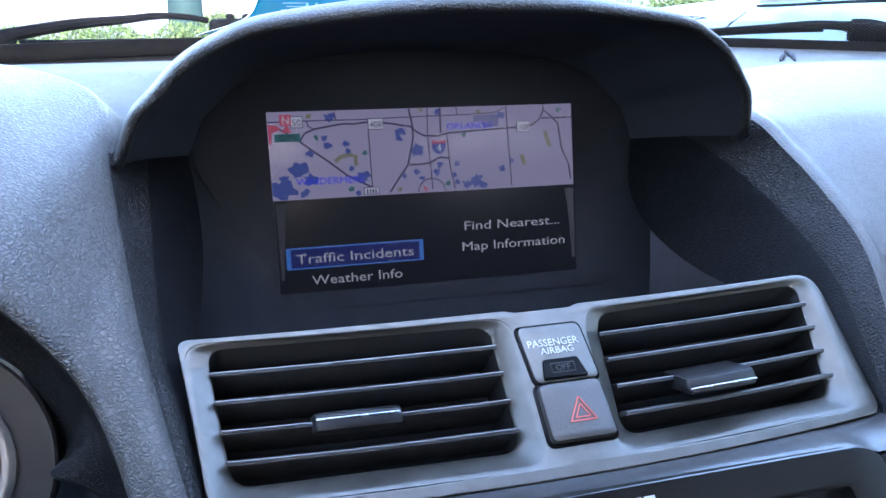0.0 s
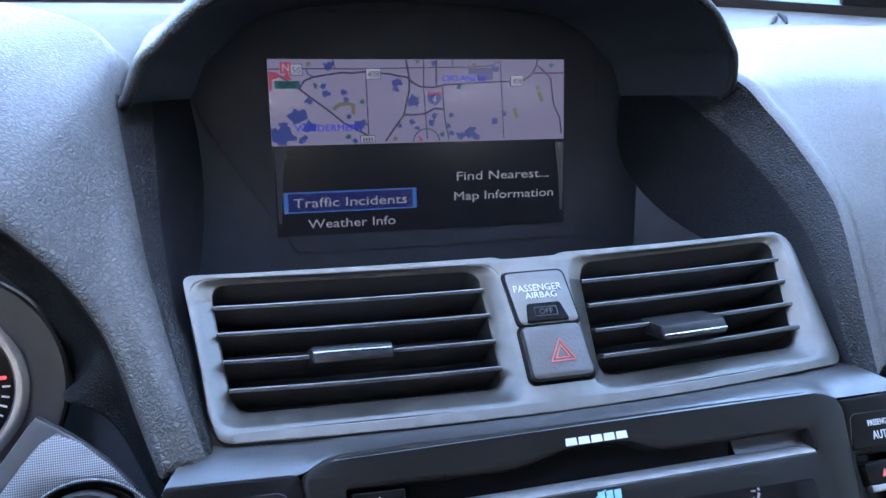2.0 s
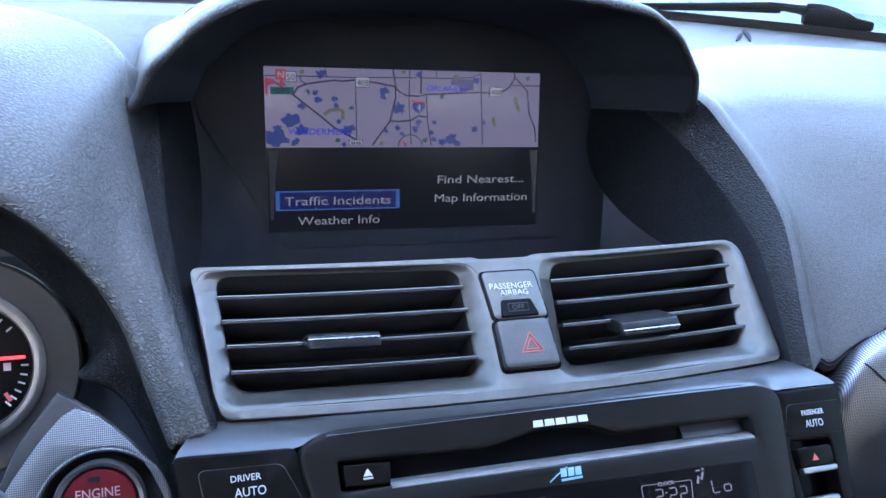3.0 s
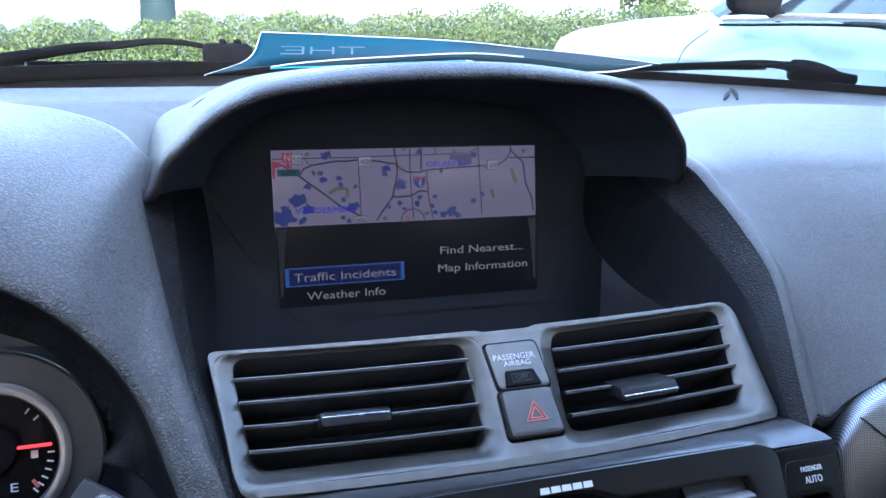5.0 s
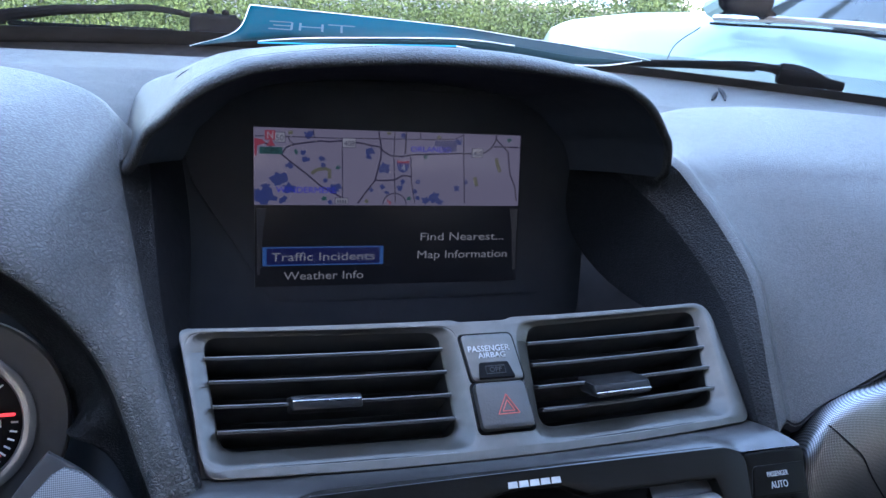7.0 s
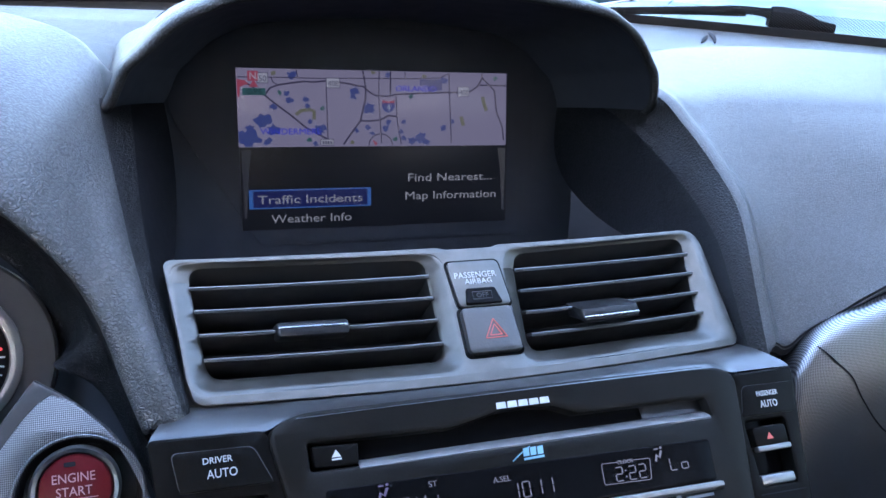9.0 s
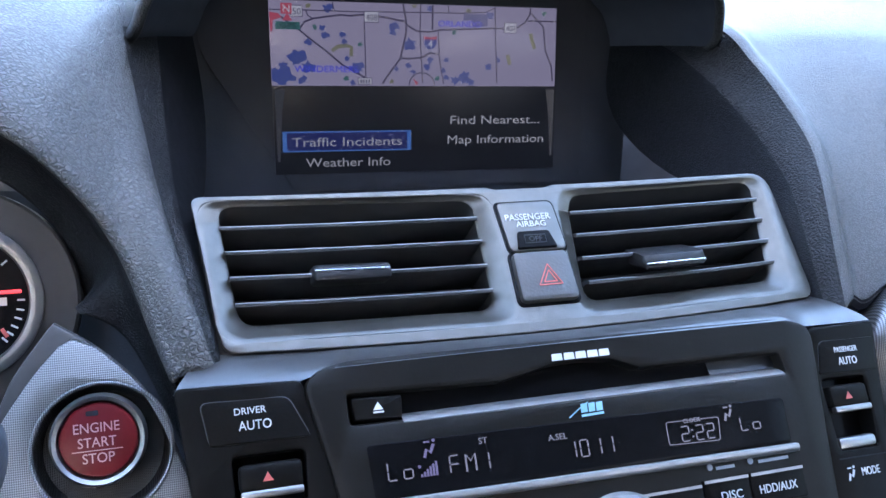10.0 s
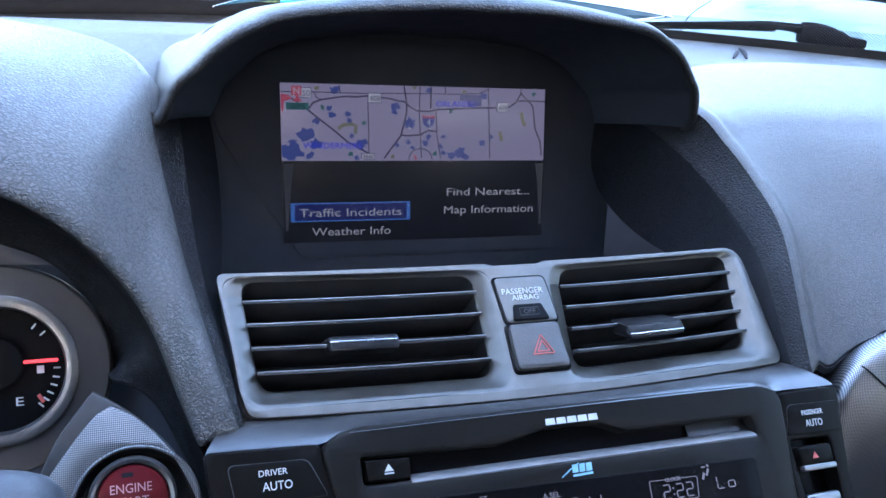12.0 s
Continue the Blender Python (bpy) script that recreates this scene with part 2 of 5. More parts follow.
def rounded(points, r, steps=5):
    """A closed outline with its corners rounded; r one radius or one for each corner."""
    out, k = [], len(points)
    for i, p in enumerate(points):
        p, a, b = Vector(p), Vector(points[i - 1]), Vector(points[(i + 1) % k])
        q = r[i] if isinstance(r, (list, tuple)) else r
        da, db = (a - p), (b - p)
        d = min(q, da.length * 0.49, db.length * 0.49)
        s, e = p + da.normalized() * d, p + db.normalized() * d
        for j in range(steps + 1):
            f = j / steps
            out.append((s.lerp(p, f)).lerp(p.lerp(e, f), f))
    return out


def taken(data):
    """The mesh of a curve, as a bmesh."""
    ob = new("draft", data)
    dg = bpy.context.evaluated_depsgraph_get()
    me = bpy.data.meshes.new_from_object(ob.evaluated_get(dg))
    bpy.data.objects.remove(ob)
    bpy.data.curves.remove(data)
    bm = bmesh.new()
    bm.from_mesh(me)
    bpy.data.meshes.remove(me)
    bmesh.ops.remove_doubles(bm, verts=bm.verts, dist=1e-6)
    return bm


def inset(pts, k):
    """A closed outline moved inwards by k (outwards for a hole, when k is negative)."""
    n = len(pts)
    area = sum(pts[i][0] * pts[(i + 1) % n][1] - pts[(i + 1) % n][0] * pts[i][1] for i in range(n))
    way = 1 if area > 0 else -1
    out = []
    for i in range(n):
        p, a, b = Vector(pts[i][:2]), Vector(pts[i - 1][:2]), Vector(pts[(i + 1) % n][:2])
        d = ((p - a).normalized() + (b - p).normalized()).normalized()
        out.append(p + Vector((-d.y, d.x)) * way * k)
    return out


def plate(outlines, thick, bevel, cuts=()):
    """A plate of outlines in (u, v), the later ones holes; its top is at 0 and its edges are rounded."""
    bm = bmesh.new()
    loops = []
    for i, pts in enumerate(outlines):
        clean = []
        for p in pts:
            q = Vector((p[0], -p[1]))
            if not clean or (q - clean[-1]).length > 2e-5:
                clean.append(q)
        if (clean[0] - clean[-1]).length < 2e-5:
            clean.pop()
        sign = 1 if i == 0 else -1
        steps = [(bevel, 0.0), (bevel * 0.3, -bevel * 0.3), (0.0, -bevel), (0.0, -thick)]
        rings = [[bm.verts.new((q.x, q.y, h)) for q in inset(clean, sign * k)] for k, h in steps]
        loops.append(rings[0])
        m = len(clean)
        for a, b in zip(rings, rings[1:]):
            for k in range(m):
                bm.faces.new((a[k], a[(k + 1) % m], b[(k + 1) % m], b[k]))
    flat = [v for l in loops for v in l]
    for tri in tessellate_polygon([[v.co for v in l] for l in loops]):
        if len(set(tri)) == 3:
            bm.faces.new([flat[k] for k in tri])
    bmesh.ops.recalc_face_normals(bm, faces=bm.faces)
    if sum(f.normal.z * f.calc_area() for f in bm.faces) < 0:
        bmesh.ops.reverse_faces(bm, faces=bm.faces)
    for u in cuts:
        bmesh.ops.bisect_plane(bm, geom=bm.verts[:] + bm.edges[:] + bm.faces[:], plane_co=(u, 0, 0), plane_no=(1, 0, 0))
    return bm


def box(w, d, h, bevel=0.0, seg=2):
    """A rounded box on the origin's plane, centred in x and y."""
    bm = bmesh.new()
    bmesh.ops.create_cube(bm, size=1)
    for v in bm.verts:
        v.co = Vector((v.co.x * w, v.co.y * d, (v.co.z + 0.5) * h))
    if bevel:
        bmesh.ops.bevel(bm, geom=bm.edges[:], offset=bevel, segments=seg, profile=0.5, affect="EDGES")
    return bm


def turned(profile, steps=40):
    """A turned form round z from (radius, height) pairs."""
    bm = bmesh.new()
    rings = []
    for r, h in profile:
        if r < 1e-6:
            rings.append([bm.verts.new((0, 0, h))] * steps)
        else:
            rings.append([bm.verts.new((r * math.cos(2 * math.pi * i / steps), r * math.sin(2 * math.pi * i / steps), h)) for i in range(steps)])
    for a, b in zip(rings, rings[1:]):
        for i in range(steps):
            j = (i + 1) % steps
            q = []
            for v in (a[i], a[j], b[j], b[i]):
                if v not in q:
                    q.append(v)
            if len(q) > 2:
                bm.faces.new(q)
    bmesh.ops.recalc_face_normals(bm, faces=bm.faces)
    return bm


def tube(points, radius, sides=10, count=30):
    """A rod along a smooth curve; radius one value or a function of 0 to 1."""
    pts = spline(points, count)
    bm = bmesh.new()
    rings = []
    for i, p in enumerate(pts):
        t = (pts[min(i + 1, count - 1)] - pts[max(i - 1, 0)]).normalized()
        a = t.cross(Vector((0, 0.3, 1))).normalized()
        b = t.cross(a)
        r = radius(i / (count - 1)) if callable(radius) else radius
        rings.append([bm.verts.new(p + r * (a * math.cos(2 * math.pi * k / sides) + b * math.sin(2 * math.pi * k / sides))) for k in range(sides)])
    for x, y in zip(rings, rings[1:]):
        for k in range(sides):
            bm.faces.new((x[k], x[(k + 1) % sides], y[(k + 1) % sides], y[k]))
    bm.faces.new(rings[0][::-1])
    bm.faces.new(rings[-1])
    bmesh.ops.recalc_face_normals(bm, faces=bm.faces)
    return bm


def moved(bm, m):
    bm.transform(m)
    return bm


def thing(name, at, label, category, group="", kind=""):
    """An empty at the base of a thing, which its parts hang on."""
    ob = new(name)
    ob.location, ob.empty_display_size = at, 0.02
    return tagged(ob, label, category, group, kind)


def root_place(ob):
    return root_place(ob.parent) if ob.parent else ob.location


def part(name, bm, mat, parent=None, label="", smooth=35, thick=0.0):
    """Links a bmesh, given in world metres, as one mesh object under a thing or a part."""
    if parent:
        bmesh.ops.translate(bm, verts=bm.verts, vec=-root_place(parent))
    me = bpy.data.meshes.new(name)
    if smooth:
        for f in bm.faces:
            f.smooth = True
        for e in bm.edges:
            if len(e.link_faces) == 2 and e.calc_face_angle(0) > radians(smooth):
                e.smooth = False
    bm.to_mesh(me)
    bm.free()
    me.materials.append(mat)
    ob = new(name, me)
    ob.parent = parent
    if thick:
        s = ob.modifiers.new("thickness", "SOLIDIFY")
        s.thickness, s.offset = thick, -1
    if label:
        tagged(ob, label)
    return ob


class Facing:
    """A gently bowed face: u to the right, v down it and h out of it, in metres."""

    def __init__(self, y, z, tilt, crown=0.0, half=0.13, bow=0.0, x=0.0, skew=0.0):
        t = radians(tilt)
        self.o, self.d, self.n = Vector((x, y, z)), Vector((0, -math.sin(t), -math.cos(t))), Vector((0, -math.cos(t), math.sin(t)))
        self.crown, self.half, self.bow, self.skew = crown, half, bow, skew

    def at(self, u, v, h=0.0):
        k = 1 - min(1.4, (u / self.half) ** 2)
        return self.o + Vector((u, 0, 0)) + self.d * (v + self.skew * u + self.bow * k) + self.n * (h + self.crown * k)

    def m(self, u, v, h=0.0):
        e = 1e-4
        x = (self.at(u + e, v, h) - self.at(u - e, v, h)).normalized()
        y = (self.at(u, v - e, h) - self.at(u, v + e, h)).normalized()
        z = x.cross(y).normalized()
        y = z.cross(x)
        q = Matrix((x, y, z)).transposed().to_4x4()
        return Matrix.Translation(self.at(u, v, h)) @ q

    def bent(self, bm, h=0.0):
        """Lays a plate drawn in (u, -v, h) on the face."""
        for v in bm.verts:
            v.co = self.at(v.co.x, -v.co.y, v.co.z + h)
        return bm


def text(body, face, u, v, width, height, mat, parent, name="lettering", h=0.0003, align="CENTER", stretch=True):
    """Printed words, fitted to a width and a capital height, centred at (u, v)."""
    data = bpy.data.curves.new("draft", "FONT")
    data.body, data.align_x, data.extrude, data.resolution_u = body, "LEFT", 0.002, 3
    bm = taken(data)
    xs, ys = [p.co.x for p in bm.verts], [p.co.y for p in bm.verts]
    w, mid = max(xs) - min(xs), (max(xs) + min(xs)) / 2
    cap = 0.69
    for p in bm.verts:
        p.co = Vector(((p.co.x - mid) / w * width, (p.co.y / cap - 0.5) * height, p.co.z * 0.05))
    return part(name, moved(bm, face.m(u, v, h)), mat, parent, smooth=0)


def decal(points, face, mat, parent, name, h=0.0003, thick=0.0003):
    """A thin printed or lit shape on a face, from an outline in (u, v)."""
    bm = bmesh.new()
    lo = [bm.verts.new((p[0], -p[1], -thick)) for p in points]
    hi = [bm.verts.new((p[0], -p[1], 0)) for p in points]
    bm.faces.new(hi)
    for i in range(len(points)):
        j = (i + 1) % len(points)
        bm.faces.new((lo[i], lo[j], hi[j], hi[i]))
    bmesh.ops.recalc_face_normals(bm, faces=bm.faces)
    return part(name, face.bent(bm, h), mat, parent, smooth=0)


def rect(u, v, w, hgt):
    return [(u - w / 2, v - hgt / 2), (u + w / 2, v - hgt / 2), (u + w / 2, v + hgt / 2), (u - w / 2, v + hgt / 2)]


def stroke(points, width, face, mat, parent, name, h=0.0004):
    """A flat line of even width along points in (u, v)."""
    pts = [Vector((p[0], p[1])) for p in points]
    bm = bmesh.new()
    rows = []
    for i, p in enumerate(pts):
        d = (pts[min(i + 1, len(pts) - 1)] - pts[max(i - 1, 0)]).normalized()
        s = Vector((-d.y, d.x)) * width / 2
        rows.append([bm.verts.new((*(p + s * k), z)) for k, z in ((1, 0), (-1, 0), (-1, -0.0002), (1, -0.0002))])
    for a, b in zip(rows, rows[1:]):
        for k in range(4):
            bm.faces.new((a[k], a[(k + 1) % 4], b[(k + 1) % 4], b[k]))
    for v in bm.verts:
        v.co.y = -v.co.y
    bmesh.ops.recalc_face_normals(bm, faces=bm.faces)
    return part(name, face.bent(bm, h), mat, parent, smooth=0)


SCREEN = Facing(0.004, 1.0294, 11, x=-0.0002, skew=0.0095)
VENTS = Facing(-0.157, 0.973, 49.8, 0.010, 0.13, 0.007)
STACK = Facing(-0.232, 0.9235, 40, 0.006, 0.14)
GAUGE = Facing(-0.153, 0.936, 25, x=-0.2265)
START = Facing(-0.215, 0.9107, 30, x=-0.1732)
CUTS = [i * 0.02 - 0.14 for i in range(15)]


# ---- the cabin shell, which closes the place round the camera ----
def slab(name, x0, x1, y0, y1, z0, z1, mat, label, category):
    bm = box(x1 - x0, y1 - y0, z1 - z0, 0.01)
    return tagged(part(name, moved(bm, pose((x0 + x1) / 2, (y0 + y1) / 2, z0)), mat), label, category, kind="structure")


LINING = plain("grey_cloth_lining", (0.085, 0.084, 0.081), (0.10, 0.099, 0.096), 0.9, scale=80, grain=0.6, grain_scale=1500)
TRIM_DARK = plain("dark_door_trim", (0.03, 0.031, 0.034), (0.045, 0.046, 0.05), 0.55, scale=20, grain=0.5)
slab("ceiling", -0.64, 0.64, -2.3, -0.43, 1.385, 1.43, LINING, "grey cloth roof lining of the car", "ceiling")
slab("floor", -0.8, 0.8, -2.3, 0.6, 0.25, 0.30, TRIM_DARK, "dark carpeted car floor", "floor")
# unseen wall added over the rear window to keep its light out
slab("wall_rear_blocker", -0.8, 0.8, -2.36, -2.3, 0.3, 1.44, TRIM_DARK, "unseen dark wall added to shut out light from behind", "wall")
slab("wall_front", -0.8, 0.8, 0.5, 0.54, 0.3, 0.95, TRIM_DARK, "dark bulkhead behind the dashboard", "wall")
for side, word in ((-1, "driver"), (1, "passenger")):
    x = side * 0.76
    slab("wall_" + word, x - 0.03, x + 0.03, -2.3, 0.5, 0.3, 0.97, TRIM_DARK, "dark door panel below the " + word + " window", "wall")
    # unseen panel added to cut side light from behind the camera
    slab("wall_" + word + "_rear", x - 0.03, x + 0.03, -2.3, -0.80, 0.97, 1.42, TRIM_DARK, "unseen dark panel added against side light beside the " + word, "wall")
    bm = tube([(x, 0.33, 0.97), (side * 0.70, 0.02, 1.16), (side * 0.63, -0.44, 1.39)], 0.035, 8, 12)
    tagged(part("trim_pillar", bm, LINING), "grey cloth covered windscreen pillar", "pillar", kind="structure")
    bm = tube([(side * 0.63, -0.44, 1.40), (side * 0.63, -1.3, 1.42), (side * 0.63, -2.3, 1.41)], 0.03, 8, 8)
    tagged(part("trim_roof_rail", bm, LINING), "grey roof rail above the side windows", "rail", kind="structure")


# side windows of tinted glass
FILM, fn, fl, fp = material("tinted_side_glass")
see, shine, blend = fn.new("ShaderNodeBsdfTransparent"), fn.new("ShaderNodeBsdfGlossy"), fn.new("ShaderNodeMixShader")
see.inputs["Color"].default_value, shine.inputs["Roughness"].default_value, blend.inputs[0].default_value = (0.46, 0.48, 0.47, 1), 0.02, 0.05
fl.new(see.outputs[0], blend.inputs[1])
fl.new(shine.outputs[0], blend.inputs[2])
fl.new(blend.outputs[0], fn["Material Output"].inputs["Surface"])
for side, number in ((-1, 2), (1, 3)):
    rows = [[Vector((side * 0.76, y, 0.96)), Vector((side * (0.76 - 0.11 * f), y, 0.96 + 0.43 * f))] for y, f in ((0.36, 0.0), (0.0, 0.48), (-0.26, 0.8), (-0.44, 1.0), (-0.82, 1.0))]
    tagged(part("window_%d" % number, grid(rows), FILM, smooth=0, thick=0.004), "tinted side window of the car", "window", kind="structure")


def base_line(x):
    return 0.47 - 0.68 * x * x


# windscreen: thin clear glass from the cowl up to the roof
pane_rows = []
for i in range(25):
    x = -0.72 + 1.44 * i / 24
    b = Vector((x, base_line(x), 1.018))
    t = Vector((x * 0.87, -0.41 - 0.12 * x * x, 1.39))
    pane_rows.append([b.lerp(t, k / 36) + Vector((0, 0.03, 0.03)) * math.sin(math.pi * k / 36) for k in range(-3, 39)])
GLASS = glass("clear_glass", (0.90, 0.93, 0.92))
windscreen = tagged(part("window_1", grid(pane_rows), GLASS, smooth=60, thick=0.005), "clear laminated windscreen with a black dotted lower border", "windscreen", kind="structure")
windscreen.visible_shadow = False

# ---- the dashboard ----
dash = thing("dashboard", (0, 0, 0.93), "charcoal grained soft dashboard with a hooded screen recess", "dashboard", kind="structure")
# far border of the driver's pad: over the shoulder, then down the ridge beside the screen
FAR = [(-0.330, 0.030, 1.068), (-0.264, 0.022, 1.0635), (-0.225, 0.012, 1.059), (-0.204, 0.005, 1.057), (-0.184, -0.005, 1.053), (-0.173, -0.014, 1.049), (-0.167, -0.022, 1.045), (-0.164, -0.032, 1.041), (-0.1625, -0.042, 1.036), (-0.161, -0.056, 1.027), (-0.1595, -0.072, 1.018), (-0.1560, -0.0979, 1.0048), (-0.1520, -0.1277, 0.9909), (-0.1481, -0.1524, 0.9770), (-0.1403, -0.1871, 0.9557), (-0.1353, -0.2051, 0.9421), (-0.131, -0.212, 0.928)]
far_fine = spline(FAR, 601)
RIDGE_R = [(0.156, -0.058, 1.0305), (0.1625, -0.092, 1.0165), (0.1640, -0.125, 1.0005), (0.1620, -0.152, 0.9865), (0.1565, -0.173, 0.9715), (0.1510, -0.195, 0.9500), (0.1475, -0.214, 0.9300)]
LIP = [(0.1562, -0.062, 1.018), (0.1545, -0.070, 1.026), (0.1475, -0.077, 1.0425), (0.1385, -0.082, 1.052), (0.125, -0.087, 1.0655), (0.110, -0.092, 1.0745), (0.0925, -0.096, 1.0808), (0.045, -0.101, 1.0868), (0.0, -0.102, 1.0885)]
LIP = [(-0.1582, -0.060, 1.0195)] + [(-x, y, z) for x, y, z in LIP[1:]] + [(x - max(0.0, 1.06 - z) * 0.05, y, z) for x, y, z in LIP[-2::-1]]
lip = spline(LIP, 97)

# visor over the screen: inner roof, rounded lip, outer skin running down to the deck
visor_rows = []
for p in lip:
    x, y, z = p
    r = Vector((x, 0, (z - 0.985) * 1.2)).normalized()
    flare = 0.2
    drop = 0.011 * min(1.0, max(0.0, -x / 0.155)) ** 4  # the driver's end sinks behind the pad
    back = Vector((x * (1 + 0.12 * flare), 0.17, 1.028 - drop + 0.02 * (1 - (x / 0.155) ** 2)))
    mid = Vector((x * (1 + 0.06 * flare), 0.05, 1.03 - drop + (z - 1.03) * 0.74))
    k = max(0.0, r.z) ** 2
    visor_rows.append(spline([p - r * 0.0004 + Vector((0, 0.002, 0)), p, p + r * 0.0007 + Vector((0, 0.0006, 0)), p + r * (0.0010 + 0.0012 * k) + Vector((0, 0.004, 0)),
                              p + r * (0.0008 + 0.0028 * k) + Vector((0, 0.013, 0)), p + r * (0.0002 + 0.0034 * k) + Vector((0, 0.026, -0.0015)), mid, back], 31))
part("visor", grid(visor_rows), VISOR_FINE, dash, "grained visor arched over the screen", smooth=60, thick=0.002)

# recess behind the lip: side walls, roof, and a floor that falls behind the vents
roof_rows = []
for p in lip:
    x, y, z = p
    q = Vector((x, 0, z - 0.985)).normalized()
    a = p - q * 0.0004 + Vector((0, 0.0025, 0))
    v = 1.03 - (1.03 + (z - 1.055) * 0.72)
    b = SCREEN.at(x * 0.81, -(z - 1.055) * 0.75 - 0.006, 0.0)
    roof_rows.append(spline([a, a.lerp(b, 0.45) + q * 0.004, b], 14))
part("recess_roof", grid(roof_rows, True), LINER, dash, smooth=60)
TOP_R = [(0.135, 0.150, 1.0295), (0.150, 0.040, 1.0300)]
right_fine = spline(TOP_R + RIDGE_R, 401)
for side, fine in ((-1, [far_fine[338 + round(i * 262 / 39)] for i in range(40)]), (1, [right_fine[100 + round(i * 300 / 39)] for i in range(40)])):
    nears = []
    for i, p in enumerate(fine):
        f = i / 39
        if f < 0.36:
            end = SCREEN.at(side * (0.127 - 0.010 * f / 0.36), 0.0158 + 0.096 * f / 0.36, 0.0)
        elif f < 0.5:
            end = SCREEN.at(side * 0.117, 0.1118, 0.0).lerp(VENTS.at(side * 0.1365, -0.004, -0.0075), (f - 0.36) / 0.14)
        else:
            end = VENTS.at(side * (0.1365 - (0.007 if side < 0 else -0.001) * (f - 0.5) / 0.5), -0.004 + 0.066 * (f - 0.5) / 0.5, -0.0075)
        end = end + Vector((0, 0, -0.016)) * max(0.0, 1 - abs(f - 0.48) / 0.14)
        way = end - p
        w = 0.015 if side < 0 else 0.019
        g = min(1.0, max(0.0, (f - 0.22) / 0.26))
        g = g * g * (3 - 2 * g)
        near = p + Vector((-side * w, w * 0.42, -w * 0.38)) * (1 - g) + (way.normalized() * min(0.018, way.length * 0.55) + Vector((-side * 0.0010, -0.0012, 0.0005))) * g
        nears.append((p, near, end))
    strip_rows, wall_rows = [], []
    for i, (a, near, end) in enumerate(nears):
        w = min(i, 39 - i, 5)
        near = sum((nears[k][1] for k in range(i - w, i + w + 1)), Vector()) / (2 * w + 1)
        end = sum((nears[k][2] for k in range(i - w, i + w + 1)), Vector()) / (2 * w + 1)
        d = (near - a).normalized()
        line = spline([a, a + d * 0.0015 + Vector((-side * 0.0003, 0, 0)), a.lerp(near, 0.5) + Vector((-side * 0.0008, -0.0010, 0.0002)), near, near.lerp(end, 0.5), end], 31)
        # the top rows run on from the visor's lining
        g = max(0.0, 1 - i / 24)
        g = g * g * (3 - 2 * g)
        lining = spline(roof_rows[0 if side < 0 else -1], 31)
        line = [q.lerp(lining[k], g * min(1.0, k / 8)) for k, q in enumerate(line)]
        strip_rows.append(line[:18])
        wall_rows.append(line[17:])
    part("recess_edge", grid(strip_rows, side < 0), EDGE_SHADED, dash, "grained edge beside the screen, coloured dark for shade", smooth=70)
    part("recess_side", grid(wall_rows, side < 0), WALL_SHADED, dash, "wall beside the screen, coloured dark for shade", smooth=70)
floor_rows = []
for i in range(31):
    u = -0.1365 + 0.273 * i / 30
    a = VENTS.at(u, -0.0030, -0.0110)
    b = SCREEN.at(u * 0.855, 0.136, 0.0)
    floor_rows.append(spline([a, a.lerp(b, 0.2) + Vector((0, 0, -0.001)), a.lerp(b, 0.6) + Vector((0, 0, -0.001)), b], 12))
part("recess_floor", grid(floor_rows), RECESS_SHADED, dash, smooth=60)

# driver's side: the shoulder of the instrument hood
RIM = [(-0.330, -0.160, 1.046), (-0.285, -0.161, 1.043), (-0.250, -0.161, 1.035), (-0.214, -0.162, 1.019), (-0.195, -0.165, 1.0075), (-0.182, -0.167, 0.9945), (-0.171, -0.170, 0.980), (-0.163, -0.176, 0.966), (-0.157, -0.186, 0.953), (-0.1525, -0.198, 0.9425), (-0.1465, -0.213, 0.929)]
BULGE = [0.011, 0.0105, 0.010, 0.0092, 0.0084, 0.0078, 0.0072, 0.0066, 0.0058, 0.0046, 0.0028]
rim, bulge = spline(RIM, 61), spline([(b, 0, 0) for b in BULGE], 61)
# the rim meets the far border section by section: three fifths of the border lie over the shoulder
far = [far_fine[round(600 * (i / 60) ** 0.8)] for i in range(61)]
inner = spline([GAUGE.at(-0.100, -0.030, 0.006), GAUGE.at(-0.03, -0.058, 0.004), GAUGE.at(0.012, -0.050, 0.003), GAUGE.at(0.031, -0.036, 0.002), GAUGE.at(0.0405, -0.0205, -0.004), GAUGE.at(0.046, 0.002, -0.008), START.at(-0.0084, -0.0458, -0.030), START.at(0.0103, -0.0311, -0.030), START.at(0.0330, 0.0241, -0.020)], 61)
rows = []
for i, (a, b, k, c) in enumerate(zip(rim, far, bulge, inner)):
    out = Vector((-0.1, -0.4, 1.0)).normalized() * k.x
    s = min(1.0, 0.25 + k.x / 0.007)
    # the crest of the roll lies near the gauge over the shoulder, and by the far border beside the screen
    g = min(1.0, max(0.0, (i - 22) / 26))
    g = g * g * (3 - 2 * g)
    crest = [p + (q - p) * g for p, q in ((0.22, 0.16), (0.66, 0.42), (0.90, 0.80), (0.72, 1.15), (0.30, 0.85), (0.07, 0.30))]
    under = a + Vector((-0.0022, 0.0075, -0.0062)) * s
    rows.append(spline([c, c.lerp(under, 0.3) + Vector((0.002, 0.004, -0.001)) * s, c.lerp(under, 0.7) + Vector((0.003, 0.005, -0.001)) * s, under, a + Vector((-0.0008, 0.0012, -0.0030)) * s, *[a.lerp(b, f) + out * h for f, h in zip((0.04, 0.14, 0.30, 0.55, 0.8, 0.95), crest)], b], 64))
